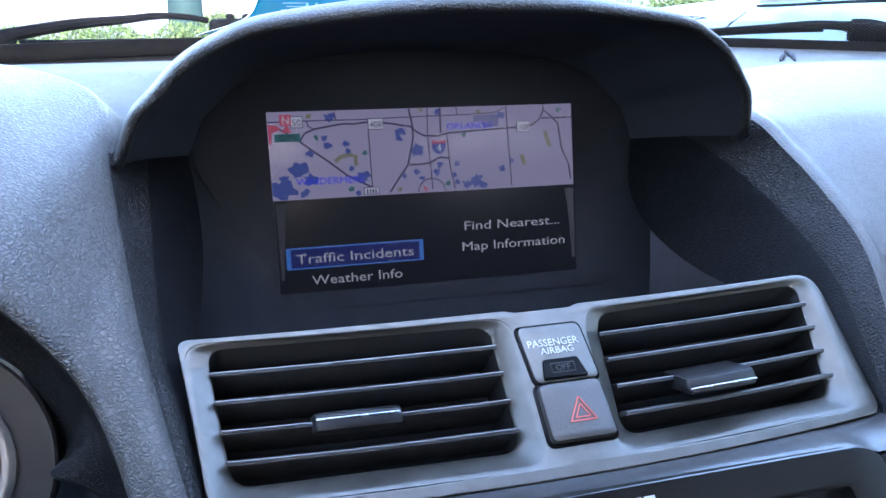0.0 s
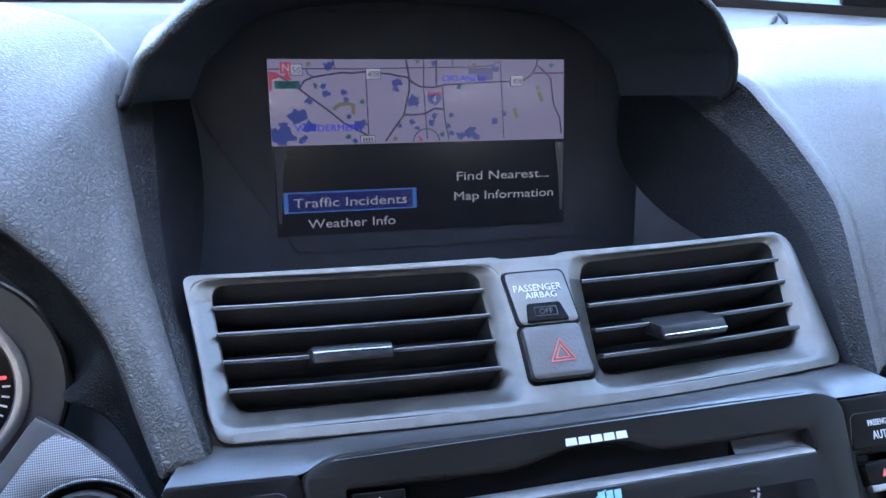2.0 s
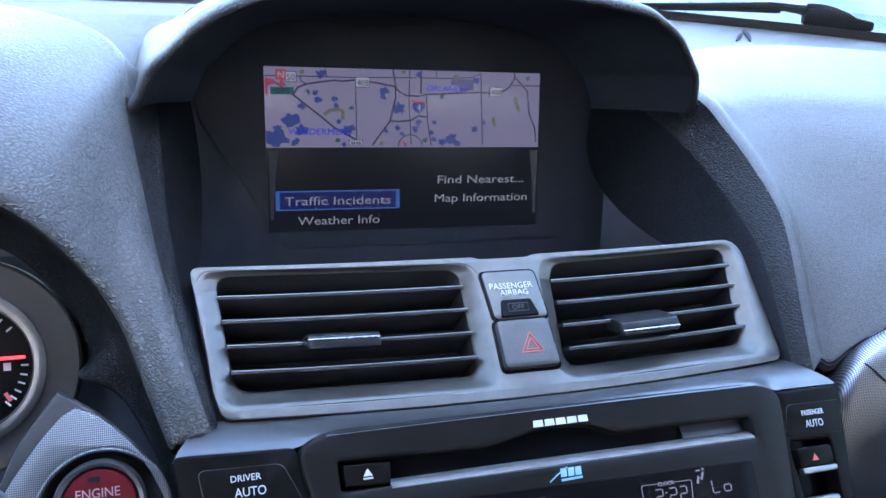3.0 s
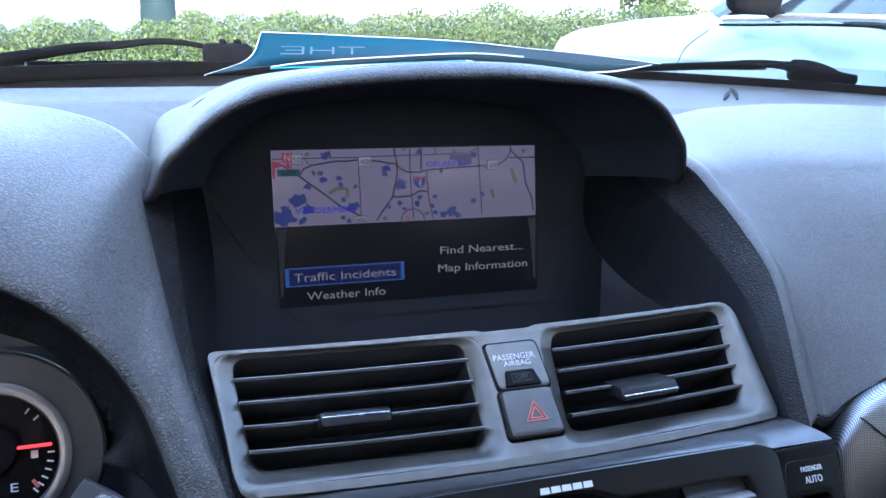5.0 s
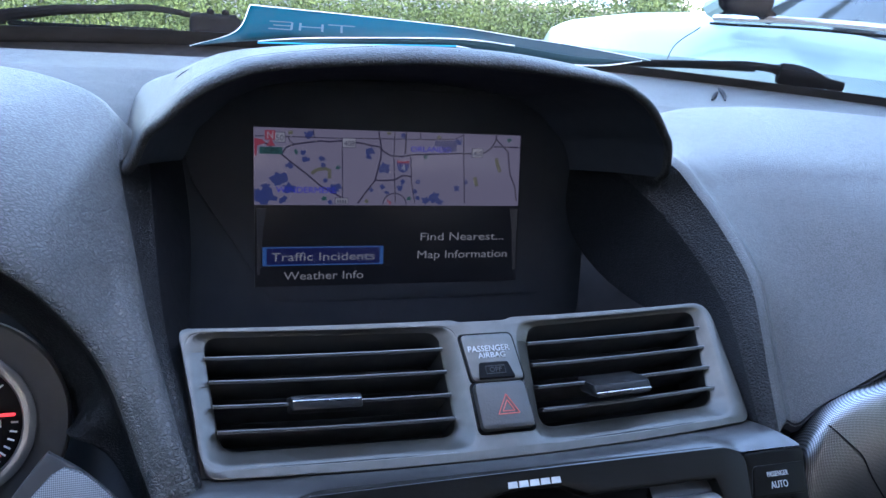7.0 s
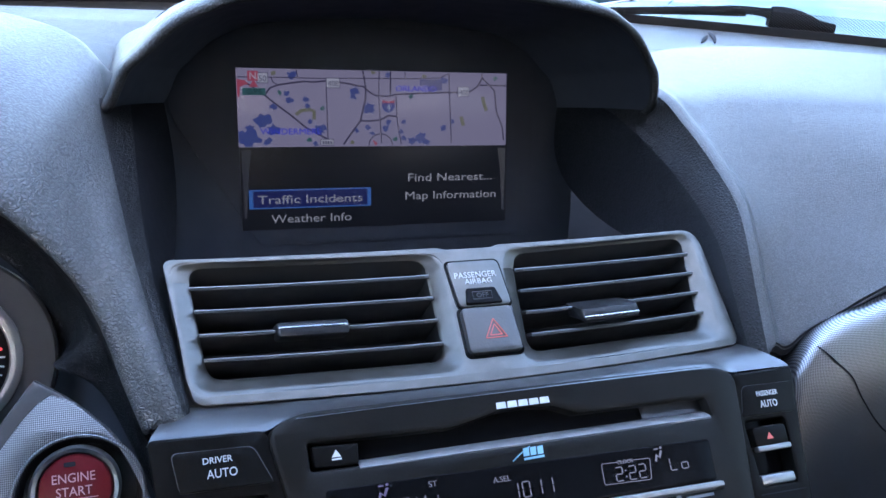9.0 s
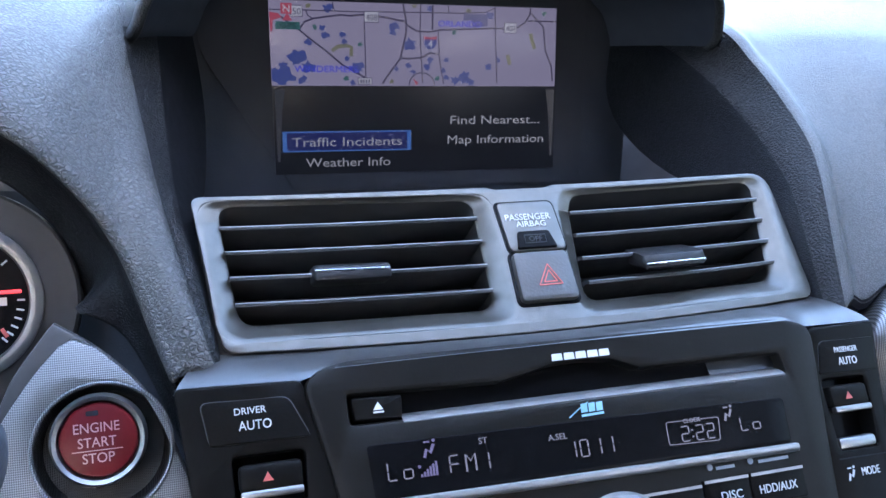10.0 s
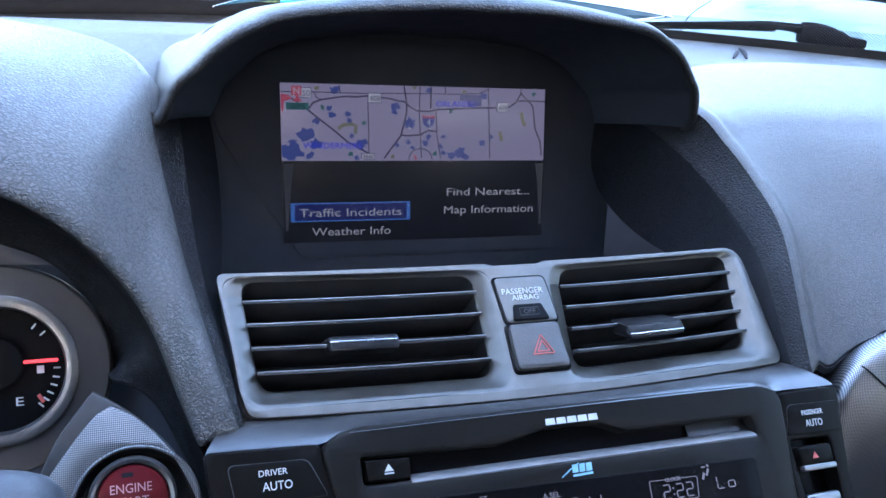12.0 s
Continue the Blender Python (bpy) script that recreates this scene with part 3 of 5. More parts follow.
part("driver_pad", grid([r[18:] for r in rows], True), SKIN, dash, "charcoal grained pad with pebbled creases", smooth=80, thick=0.002)
part("driver_shroud", grid([r[:19] for r in rows], True), WALL_SHADED, dash, "shroud round the dials, coloured dark for shade", smooth=80, thick=0.002)
# its far side: a narrow rolled welt, then the fall to the deck
rows = [spline([b, b + Vector((0.0022, 0.0022, -0.0016)), b + Vector((0.0042, 0.006, -0.0050)), Vector((b.x + 0.010, b.y + 0.05, 1.022))], 12) for b in far_fine[:345:6]]
part("driver_pad_back", grid(rows, True), SKIN, dash, smooth=60)

# deck in front of the windscreen, with a crease and a dark trough
def deck_end(x):
    k = min(1.0, max(0.0, x / 0.3))
    k = k * k * (3 - 2 * k)
    return (0.310 - 0.07 * x * x if x > -0.3 else 0.3535 - 0.55 * x * x) * (1 - k) + (0.43 - 0.65 * x * x) * k


deck_rows = []
for i in range(49):
    x = -0.72 + 1.44 * i / 48
    c, e, g = (0.212 - 0.18 * x * x if x < 0 else 0.212 - 0.8 * x * x), deck_end(x), base_line(x)
    f0, f1 = (0.10, 0.14) if abs(x) < 0.16 else (min(-0.05, c - 0.1), min(0.0, c - 0.05))
    low = 0.0035 if x > 0.16 else 0.0
    deck_rows.append([Vector((x, f0, 1.016)), Vector((x, f1, 1.025 - low)), Vector((x, c - 0.015, 1.0300 - low)), Vector((x, c - 0.004, 1.0305 - low)), Vector((x, c, 1.0290 - low * 0.6)), Vector((x, c + 0.006, 1.0270 - low * 0.2)), Vector((x, e - 0.01, 1.0262)), Vector((x, e - 0.002, 1.0255)), Vector((x, e, 1.0225))])
part("deck", grid(deck_rows), DECK_DIMMED, dash, "grained upper deck of the dashboard", smooth=50)
trough_rows = []
for i in range(49):
    x = -0.72 + 1.44 * i / 48
    e, g = deck_end(x), base_line(x)
    trough_rows.append([Vector((x, e - 0.001, 1.0235)), Vector((x, e + 0.006, 1.010)), Vector((x, e + (g - e) * 0.6, 1.010)), Vector((x, g - 0.006, 1.0175))])
part("defroster_trough", grid(trough_rows), BLACK, dash, "black trough at the foot of the windscreen")

# passenger's side: a rounded edge band beside the recess, then a broad pad
PASS = []
PASS.append(TOP_R + RIDGE_R)
PASS.append([Vector(p) + Vector((0.0030, 0.002, 0.0015)) for p in PASS[0]])
PASS.append([Vector(p) + Vector((0.0085, 0.005, 0.0020)) for p in PASS[0]])
PASS.append([Vector(p) + Vector((0.0200, 0.012, -0.0006)) for p in PASS[0]][:-1] + [Vector((0.1680, -0.2060, 0.9275))])
PASS.append([(0.226, 0.086, 1.0250), (0.224, 0.064, 1.0322), (0.218, -0.030, 1.0275), (0.222, -0.070, 1.0175), (0.223, -0.105, 1.0035), (0.221, -0.130, 0.9905), (0.216, -0.157, 0.9745), (0.204, -0.182, 0.9580), (0.1890, -0.2040, 0.9385)])
PASS.append([(0.300, 0.116, 1.0250), (0.300, 0.094, 1.0345), (0.300, -0.040, 1.0290), (0.300, -0.085, 1.0200), (0.300, -0.120, 1.0090), (0.300, -0.145, 0.9980), (0.300, -0.170, 0.9850), (0.290, -0.190, 0.9760), (0.268, -0.206, 0.9680)])
PASS.append([(0.430, 0.116, 1.0250), (0.430, 0.094, 1.0350), (0.430, -0.070, 1.0310), (0.430, -0.115, 1.0220), (0.430, -0.145, 1.0120), (0.430, -0.170, 1.0020), (0.430, -0.190, 0.9910), (0.430, -0.205, 0.9800), (0.430, -0.215, 0.9700)])
PASS.append([(0.700, 0.010, 1.0250), (0.700, -0.02, 1.0345), (0.700, -0.24, 1.0300), (0.700, -0.27, 1.0220), (0.700, -0.29, 1.0120), (0.700, -0.305, 1.0020), (0.700, -0.315, 0.9910), (0.700, -0.322, 0.9800), (0.700, -0.328, 0.9700)])
part("passenger_pad", sheet(PASS, 70, 110, True), SKIN_FINE, dash, "charcoal fine-grained pad before the passenger seat", smooth=60, thick=0.002)
# a black sheet painting the pad's shade, then a proud dotted trim panel split by a dark joint
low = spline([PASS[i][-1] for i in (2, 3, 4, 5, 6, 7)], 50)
part("pad_undercut_shade", grid([[p + Vector((-0.001, 0.0, 0.002)), p + Vector((0, 0.001, -0.004)), p + Vector((0, 0.014, -0.012)), p + Vector((0, 0.03, -0.05))] for p in low], True), BLACK, dash)
TOPS = [(0.1655, -0.213, 0.905), (0.1681, -0.213, 0.9193), (0.1765, -0.213, 0.9339), (0.1892, -0.213, 0.9424), (0.2054, -0.213, 0.9474), (0.260, -0.214, 0.9600), (0.430, -0.222, 0.9680), (0.690, -0.335, 0.9680)]
tops = spline(TOPS, 71)
rows = []
for i, p in enumerate(tops):
    lean = 0.55 * max(0.0, 1 - i / 22)
    rows.append(spline([p + Vector((0.004, 0.016, -0.004)), p + Vector((0.001, 0.005, 0.0)), p + Vector((0, -0.003, -0.0025)), p + Vector((0.004 - 0.004 * lean, -0.009, -0.016)), p + Vector((0.010 - 0.010 * lean, -0.0125, -0.045)), p + Vector((0.018 - 0.018 * lean, -0.010, -0.10)), p + Vector((0.02, 0.0, -0.16))], 24))
part("trim_panel", grid(rows, True), WOVEN_DARK, dash, "silver grey dotted trim panel", smooth=60)
part("panel_joint", tube([rows[i][k] + Vector((0, -0.0004, 0)) for i, k in ((20, 7), (22, 9), (25, 11), (30, 13), (36, 15), (42, 17), (48, 19))], 0.0004, 6, 30), BLACK, dash)

# instrument side: backing, and the dotted pod for the start button
rows = [[Vector((-0.36, -0.08, z)), Vector((-0.21, -0.095, z)), Vector((-0.165, -0.13 - k, z)), Vector((-0.142, -0.15 - k, z))] for z, k in ((0.96, 0.0), (0.93, 0.03), (0.88, 0.045), (0.8, 0.05))]
part("cluster_back", grid(rows, True), MATTE, dash, smooth=60)
pod = [(-0.0134, -0.0408), (0.0003, -0.0311), (0.014, -0.0169), (0.0217, -0.0032), (0.0272, 0.0125), (0.0309, 0.0241), (0.036, 0.07), (-0.05, 0.07), (-0.044, 0.012), (-0.0335, -0.0102), (-0.0274, -0.023), (-0.0154, -0.0388)]
pod = [(p.x, p.y) for p in spline(pod[:6], 20)] + pod[6:8] + [(p.x, p.y) for p in spline(pod[8:], 14)]
hole = [(0.0232 * math.cos(a) + 0.001, 0.0236 * math.sin(a) + 0.0055) for a in [2 * math.pi * i / 48 for i in range(48)]]
part("pod_collar", START.bent(plate([pod, hole], 0.006, 0.0012), -0.0035), SLAT, dash, "plain grey collar under the fuel gauge")
pod = [(-0.0072, -0.0345), (-0.0020, -0.0322)] + [(p[0], p[1]) for p in pod[4:22]] + [(-0.0400, 0.030)] + [(p.x, p.y) for p in spline([(-0.0385, 0.014), (-0.0330, -0.0040), (-0.0262, -0.0150), (-0.0185, -0.0250), (-0.0120, -0.0320)], 14)]
part("start_pod", START.bent(plate([pod, hole], 0.006, 0.0012)), WOVEN, dash, "silver dotted metal-look surround")
cup = turned([(0.0236, 0.0004), (0.0229, 0.0006), (0.0222, -0.003), (0.0205, -0.0065), (0.017, -0.0075), (0.0, -0.0075)], 56)
part("start_cup", moved(cup, START.m(0.001, 0.0055, -0.0008)), WOVEN_CUP, dash, "dark dished cup round the start button")
part("start_cup_rim", moved(turned([(0.0240, -0.001), (0.0242, 0.0004), (0.0237, 0.0010), (0.0231, 0.0006), (0.0227, -0.001)], 56), START.m(0.001, 0.0055, 0)), WOVEN, dash, "dotted lip round the cup")
# backing of the centre stack
rows = [[Vector((x, -0.165, 0.905)), Vector((x, -0.185, 0.900)), Vector((x, -0.205, 0.89)), Vector((x, -0.235, 0.84)), Vector((x, -0.24, 0.75))] for x in (-0.145, -0.07, 0.0, 0.08, 0.16)]
part("stack_backing", grid(rows), MATTE, dash, smooth=60)
# small sunlight sensor notch on the deck
for pts in ([(0.366, 0.183, 1.0272), (0.383, 0.203, 1.0276), (0.404, 0.228, 1.0272)], [(0.381, 0.183, 1.0272), (0.402, 0.214, 1.0276), (0.424, 0.252, 1.0272)]):
    part("deck_notch", tube(pts, lambda f: 0.0006 + 0.0016 * math.sin(math.pi * min(1.0, 0.15 + 0.8 * (1 - f))), 8, 14), BLACK, dash, "curved black slit")

# ---- navigation screen ----
nav = thing("navigation_screen", SCREEN.at(0, 0.1), "dark framed navigation screen showing a pale city map and menu", "screen")
bez = [(-0.142, 0.000), (-0.130, -0.030), (-0.09, -0.042), (0, -0.045), (0.09, -0.042), (0.130, -0.030), (0.142, 0.000), (0.138, 0.125), (0.124, 0.140), (-0.124, 0.140), (-0.138, 0.125)]
part("surround", SCREEN.bent(plate([rounded(bez, 0.01)], 0.004, 0.0006), -0.0018), MATTE, nav, "matte black surround")
part("cover_glass", SCREEN.bent(plate([rounded([(-0.118, -0.026), (0.107, -0.026), (0.107, 0.108), (-0.075, 0.108), (-0.127, 0.026)], [0.02, 0.006, 0.004, 0.004, 0.012])], 0.003, 0.0004), -0.0005), COVER, nav, "dark glossy cover panel")
part("display", SCREEN.bent(plate([rect(0.001, 0.0485, 0.175, 0.0985)], 0.001, 0.0001), 0.0002), SCREEN_BLACK, nav, "lit dark menu area")
pane = part("map_area", SCREEN.bent(plate([[(-0.087, 0), (0.087, 0), (0.0875, 0.0468), (-0.0868, 0.0468)]], 0.0006, 0.0001), 0.0005), SCREEN_PALE, nav, "pale lilac street map")
mm = 0.001


def mp(points):
    return [(min(max(a, -86.8), 86.8) * mm, min(max(b, 0.2), 46.5) * mm) for a, b in points]


THIN, WIDE = 0.0006, 0.0010
for w, pts in (
    (WIDE, [(-70.6, 15.8), (-67.5, 11.5), (-62.5, 9.6), (-54.5, 8.3), (-46.4, 7.2), (-41.4, 7.6), (-34.2, 6.8), (-25.0, 7.5), (-19.8, 8.1), (-14.6, 9.2), (-9.9, 9.8), (-6.3, 12.9), (-2.1, 15.2), (5.3, 15.7)]),
    (WIDE, [(5.3, 15.7), (11.8, 14.3), (25.9, 13.6), (44.8, 12.7), (52.6, 12.7), (61.7, 11.8), (66.2, 8.8), (69.1, 4.1), (69.6, 0)]),
    (WIDE, [(69.7, 3.1), (74.8, 7.9), (78.3, 11.1), (80.2, 25.5), (84.3, 34.2), (85.6, 43.5)]),
    (WIDE, [(68.0, 7.8), (86.8, 7.9)]),
    (WIDE, [(-86.3, 8.6), (-80.1, 9.3), (-70.6, 15.8), (-64.9, 20.4), (-55.2, 27.6), (-46.4, 34.9), (-41.3, 37.6), (-33.2, 42.0)]),
    (THIN, [(-86.8, 5.3), (-69.2, 5.1), (-34.2, 5.3), (-23.9, 5.0), (-3.0, 4.7), (7.7, 4.6), (26.0, 4.4), (40.4, 3.6), (47.0, 0.6)]),
    (THIN, [(-33.3, 10.8), (-32.9, 28), (-32.7, 42.5)]),
    (WIDE, [(-10.2, 0), (-8.4, 9.8), (-8.5, 16.9), (-12.0, 31.0), (-17.5, 38), (-22.9, 45.4)]),
    (WIDE, [(-12.0, 30.7), (-6.7, 31.0), (0.8, 30.4), (6.2, 27.5), (11.6, 28.2)]),
    (THIN, [(0.3, 0), (0.0, 16.1), (1.6, 44.9)]),
    (WIDE, [(7.7, 0), (7.5, 14.2)]),
    (THIN, [(11.2, 15.3), (12.1, 31.8), (14.6, 45.5)]),
    (THIN, [(46.5, 0), (48.6, 45.0)]),
    (THIN, [(17.2, 0), (17.4, 4.0)]),
    (THIN, [(-66.5, 5.2), (-65.5, 8.0), (-62.5, 9.6)]),
    (THIN, [(-51.5, 0), (-50.5, 5.2)]),
):
    stroke(mp(pts), w, SCREEN, SCREEN_ROAD, pane, "road_line", 0.0012)


def blob(u, v, r, mat, name, squash=0.8, seed=0):
    rng = random.Random(seed)
    n = 19
    pts = []
    for i in range(n):
        a, q = 2 * math.pi * i / n, r * rng.uniform(0.62, 1.45)
        pts.append((u + q * math.cos(a), v + q * squash * math.sin(a)))
    return decal(mp(pts), SCREEN, mat, pane, name, 0.0009)


for i, (u, v, r) in enumerate([(-72.3, 31.0, 4.4), (-80.3, 35.6, 2.4), (-80.6, 42.0, 5.5), (-84.0, 40.4, 4), (-69.6, 43.5, 2.4), (-65.7, 22.3, 2), (-55.9, 18.7, 2.1), (-57.7, 14.7, 1.9), (-45.8, 17.9, 2), (-44.9, 21.9, 1.7),
                               (-54.3, 3.9, 2.3), (-52.6, 2.8, 1.7), (-15.3, 12.7, 2.8), (-16.4, 16.2, 2), (-6.5, 23.0, 3.6), (-37.7, 36.2, 3.4), (-43.7, 31.5, 1.5), (-40.6, 45.0, 1.5), (-14.3, 37.1, 1.4), (-7.3, 34.8, 1.8), (-66, 36.2, 3.2)]):
    blob(u, v, r, SCREEN_LAKE, "lake", 0.85, i)
for i, (u, v, r) in enumerate([(6.1, 2.5, 1.7), (43.7, 5.2, 2.2), (6.1, 31.6, 1.9), (4.4, 35.7, 2), (-4.2, 38.7, 1.4), (16.4, 31.8, 1.6), (43.0, 35.5, 1.9), (49.2, 31.5, 1.5), (14.7, 37.6, 1.6), (16.6, 41.9, 1.7), (21.8, 43.6, 2.4), (27.9, 41.8, 3.4), (31.7, 44.0, 2.4)]):
    blob(u, v, r, SCREEN_LAKE, "lake", 0.85, 40 + i)
decal(mp([(27.1, 4.9), (42.0, 4.7), (42.0, 11.4), (33, 12.4), (32, 8.5), (27.1, 8.5)]), SCREEN, SCREEN_PURPLE, pane, "city_area", 0.0009)
stroke(mp([(-52.2, 27.2), (-49.0, 24.8), (-43.9, 24.0), (-40.9, 25.0), (-41.1, 30.1)]), 0.0022, SCREEN, SCREEN_OLIVE, pane, "park_area", 0.0008)
stroke(mp([(70.3, 15.2), (71.0, 19.0), (73.2, 24.2)]), 0.0024, SCREEN, SCREEN_OLIVE, pane, "park_area", 0.0008)
stroke(mp([(55.4, 28.0), (56.2, 31), (57.1, 33.9)]), 0.0024, SCREEN, SCREEN_OLIVE, pane, "park_area", 0.0008)
for i, (u, v) in enumerate([(-35.7, 23.2), (-61.7, 14.1), (-44.1, 42.5), (21.0, 15.6), (78.9, 3.2), (10.8, 42.2), (-65.2, 2.8), (-3.4, 1.0), (29.9, 2.9), (-17.1, 44.3)]):
    blob(u, v, 1.4, SCREEN_GREEN if i < 6 else SCREEN_OLIVE, "park_area", 0.9, 70 + i)
for u, v, w, word in ((-29.1, 7.9, 8.6, "408"), (56.6, 12.2, 8.0, "408"), (-71.7, 5.6, 6.6, "50"), (-33.3, 44.0, 8.4, "")):
    sign = decal(rect(u * mm, v * mm, w * mm, 0.0062 if word else 0.004), SCREEN, SCREEN_ROAD, pane, "route_sign", 0.0014)
    decal(rect(u * mm, v * mm, (w - 0.8) * mm, 0.0054 if word else 0.0032), SCREEN, SCREEN_WHITE, sign, "sign_field", 0.0016)
    if word:
        text(word, SCREEN, u * mm, (v + 0.3) * mm, (w - 2) * mm, 0.0036, SCREEN_ROAD, sign, h=0.0018)
    else:
        for k in (-2.4, -0.8, 0.8, 2.4):
            decal(rect((u + k) * mm, (v + 0.2) * mm, 0.0009, 0.0022), SCREEN, SCREEN_ROAD, sign, "sign_bar", 0.0018)
shield = decal(mp([(2.2, 18.0), (6.1, 18.8), (10.0, 18.0), (10.2, 22), (8.6, 24.6), (6.1, 25.8), (3.6, 24.6), (2.0, 22)]), SCREEN, SCREEN_LAKE, pane, "route_shield", 0.0014)
decal(mp([(2.2, 18.0), (6.1, 18.8), (10.0, 18.0), (10.1, 19.8), (2.1, 19.8)]), SCREEN, SCREEN_RED, shield, "shield_top", 0.0016)
text("4", SCREEN, 6.1 * mm, 22.4 * mm, 0.0026, 0.004, SCREEN_WHITE, shield, h=0.0018)
north = decal(rect(-77.4 * mm, 4.5 * mm, 0.0062, 0.0058), SCREEN, SCREEN_RED, pane, "north_sign", 0.0016)
text("N", SCREEN, -77.4 * mm, 4.5 * mm, 0.0036, 0.004, SCREEN_WHITE, north, h=0.0018)
decal(mp([(-77.0, 6.8), (-74.2, 11), (-79.8, 11)]), SCREEN, SCREEN_RED, pane, "position_arrow", 0.0016)
gps = decal(rect(-76.9 * mm, 13.7 * mm, 0.0136, 0.0042), SCREEN, SCREEN_GREEN, pane, "signal_sign", 0.0016)
text("GPS", SCREEN, -76.9 * mm, 13.7 * mm, 0.0092, 0.0029, SCREEN_BLACK, gps, h=0.0018)
decal(mp([(-86.8, 6.5), (-82, 7.2), (-80, 9.3), (-85, 11), (-85.4, 17), (-86.6, 17)]), SCREEN, SCREEN_RED, pane, "red_road", 0.0013)
text("WINDERMERE", SCREEN, -55.4 * mm, 37.3 * mm, 0.037, 0.0036, SCREEN_NAME, pane, "place_name", 0.0015)
text("ORLANDO", SCREEN, 24.6 * mm, 10.6 * mm, 0.027, 0.0034, SCREEN_NAME, pane, "place_name", 0.0015)
ring = [(1.0 * mm + 0.0077 * math.cos(a), 0.0462 - 0.0072 * math.sin(a)) for a in [math.pi * i / 20 for i in range(21)]]
stroke(ring, 0.0006, SCREEN, SCREEN_ROAD, pane, "compass_ring", 0.0015)
decal(mp([(-4.5, 42.5), (-1.0, 44.8), (-2.4, 46.4)]), SCREEN, SCREEN_RED, pane, "compass_arrow", 0.0015)
# menu
for s in (-1, 1):
    decal([(s * 0.0862 + 0.001, 0.049), (s * 0.0805 + 0.001, 0.0487), (s * 0.0825 + 0.001, 0.062), (s * 0.0845 + 0.001, 0.090), (s * 0.0860 + 0.001, 0.090)], SCREEN, SCREEN_GREY, nav, "menu_edge", 0.0008)
select = decal(rect(-0.0437, 0.0787, 0.0765, 0.0118), SCREEN, SCREEN_EDGE, nav, "highlight_frame", 0.0007)
decal(rect(-0.0437, 0.0787, 0.0715, 0.0102), SCREEN, SCREEN_BLUE, select, "highlight_field", 0.0009)
text("Traffic Incidents", SCREEN, -0.0440, 0.0789, 0.0655, 0.0051, SCREEN_TEXT, select, h=0.0011)
text("Weather Info", SCREEN, -0.0437, 0.0910, 0.0506, 0.0050, SCREEN_TEXT, nav, h=0.0009)
text("Find Nearest...", SCREEN, 0.0485, 0.0670, 0.0585, 0.0050, SCREEN_TEXT, nav, h=0.0009)
text("Map Information", SCREEN, 0.0491, 0.0788, 0.0632, 0.0050, SCREEN_TEXT, nav, h=0.0009)

# ---- air vents ----
vent = thing("air_vent_panel", VENTS.at(0, 0.062), "satin silver trim with two slatted air vents", "air vent")
OPEN_L = [(-0.1268, -0.0003), (-0.0222, 0.0008), (-0.0205, 0.0490), (-0.1214, 0.0495)]
OPEN_R = [(0.0222, 0.0008), (0.1252, -0.0003), (0.1206, 0.0498), (0.0205, 0.0490)]
outer = [(-0.1368, -0.0042), (-0.015, -0.0042), (-0.012, -0.0030), (0.012, -0.0030), (0.015, -0.0042), (0.1365, -0.0042), (0.1378, 0.0625), (-0.1285, 0.0625)]
outline = rounded(outer, [0.0045, 0.004, 0.004, 0.004, 0.004, 0.012, 0.006, 0.006])


def grown(pts, k, top=None, low=None):
    """An opening's outline let out by k at its sides, and by its own amounts above and below."""
    c = Vector((sum(p[0] for p in pts) / 4, sum(p[1] for p in pts) / 4))
    return [(p[0] + math.copysign(k, p[0] - c.x), p[1] + (-(k if top is None else top) if p[1] < c.y else (k if low is None else low))) for p in pts]


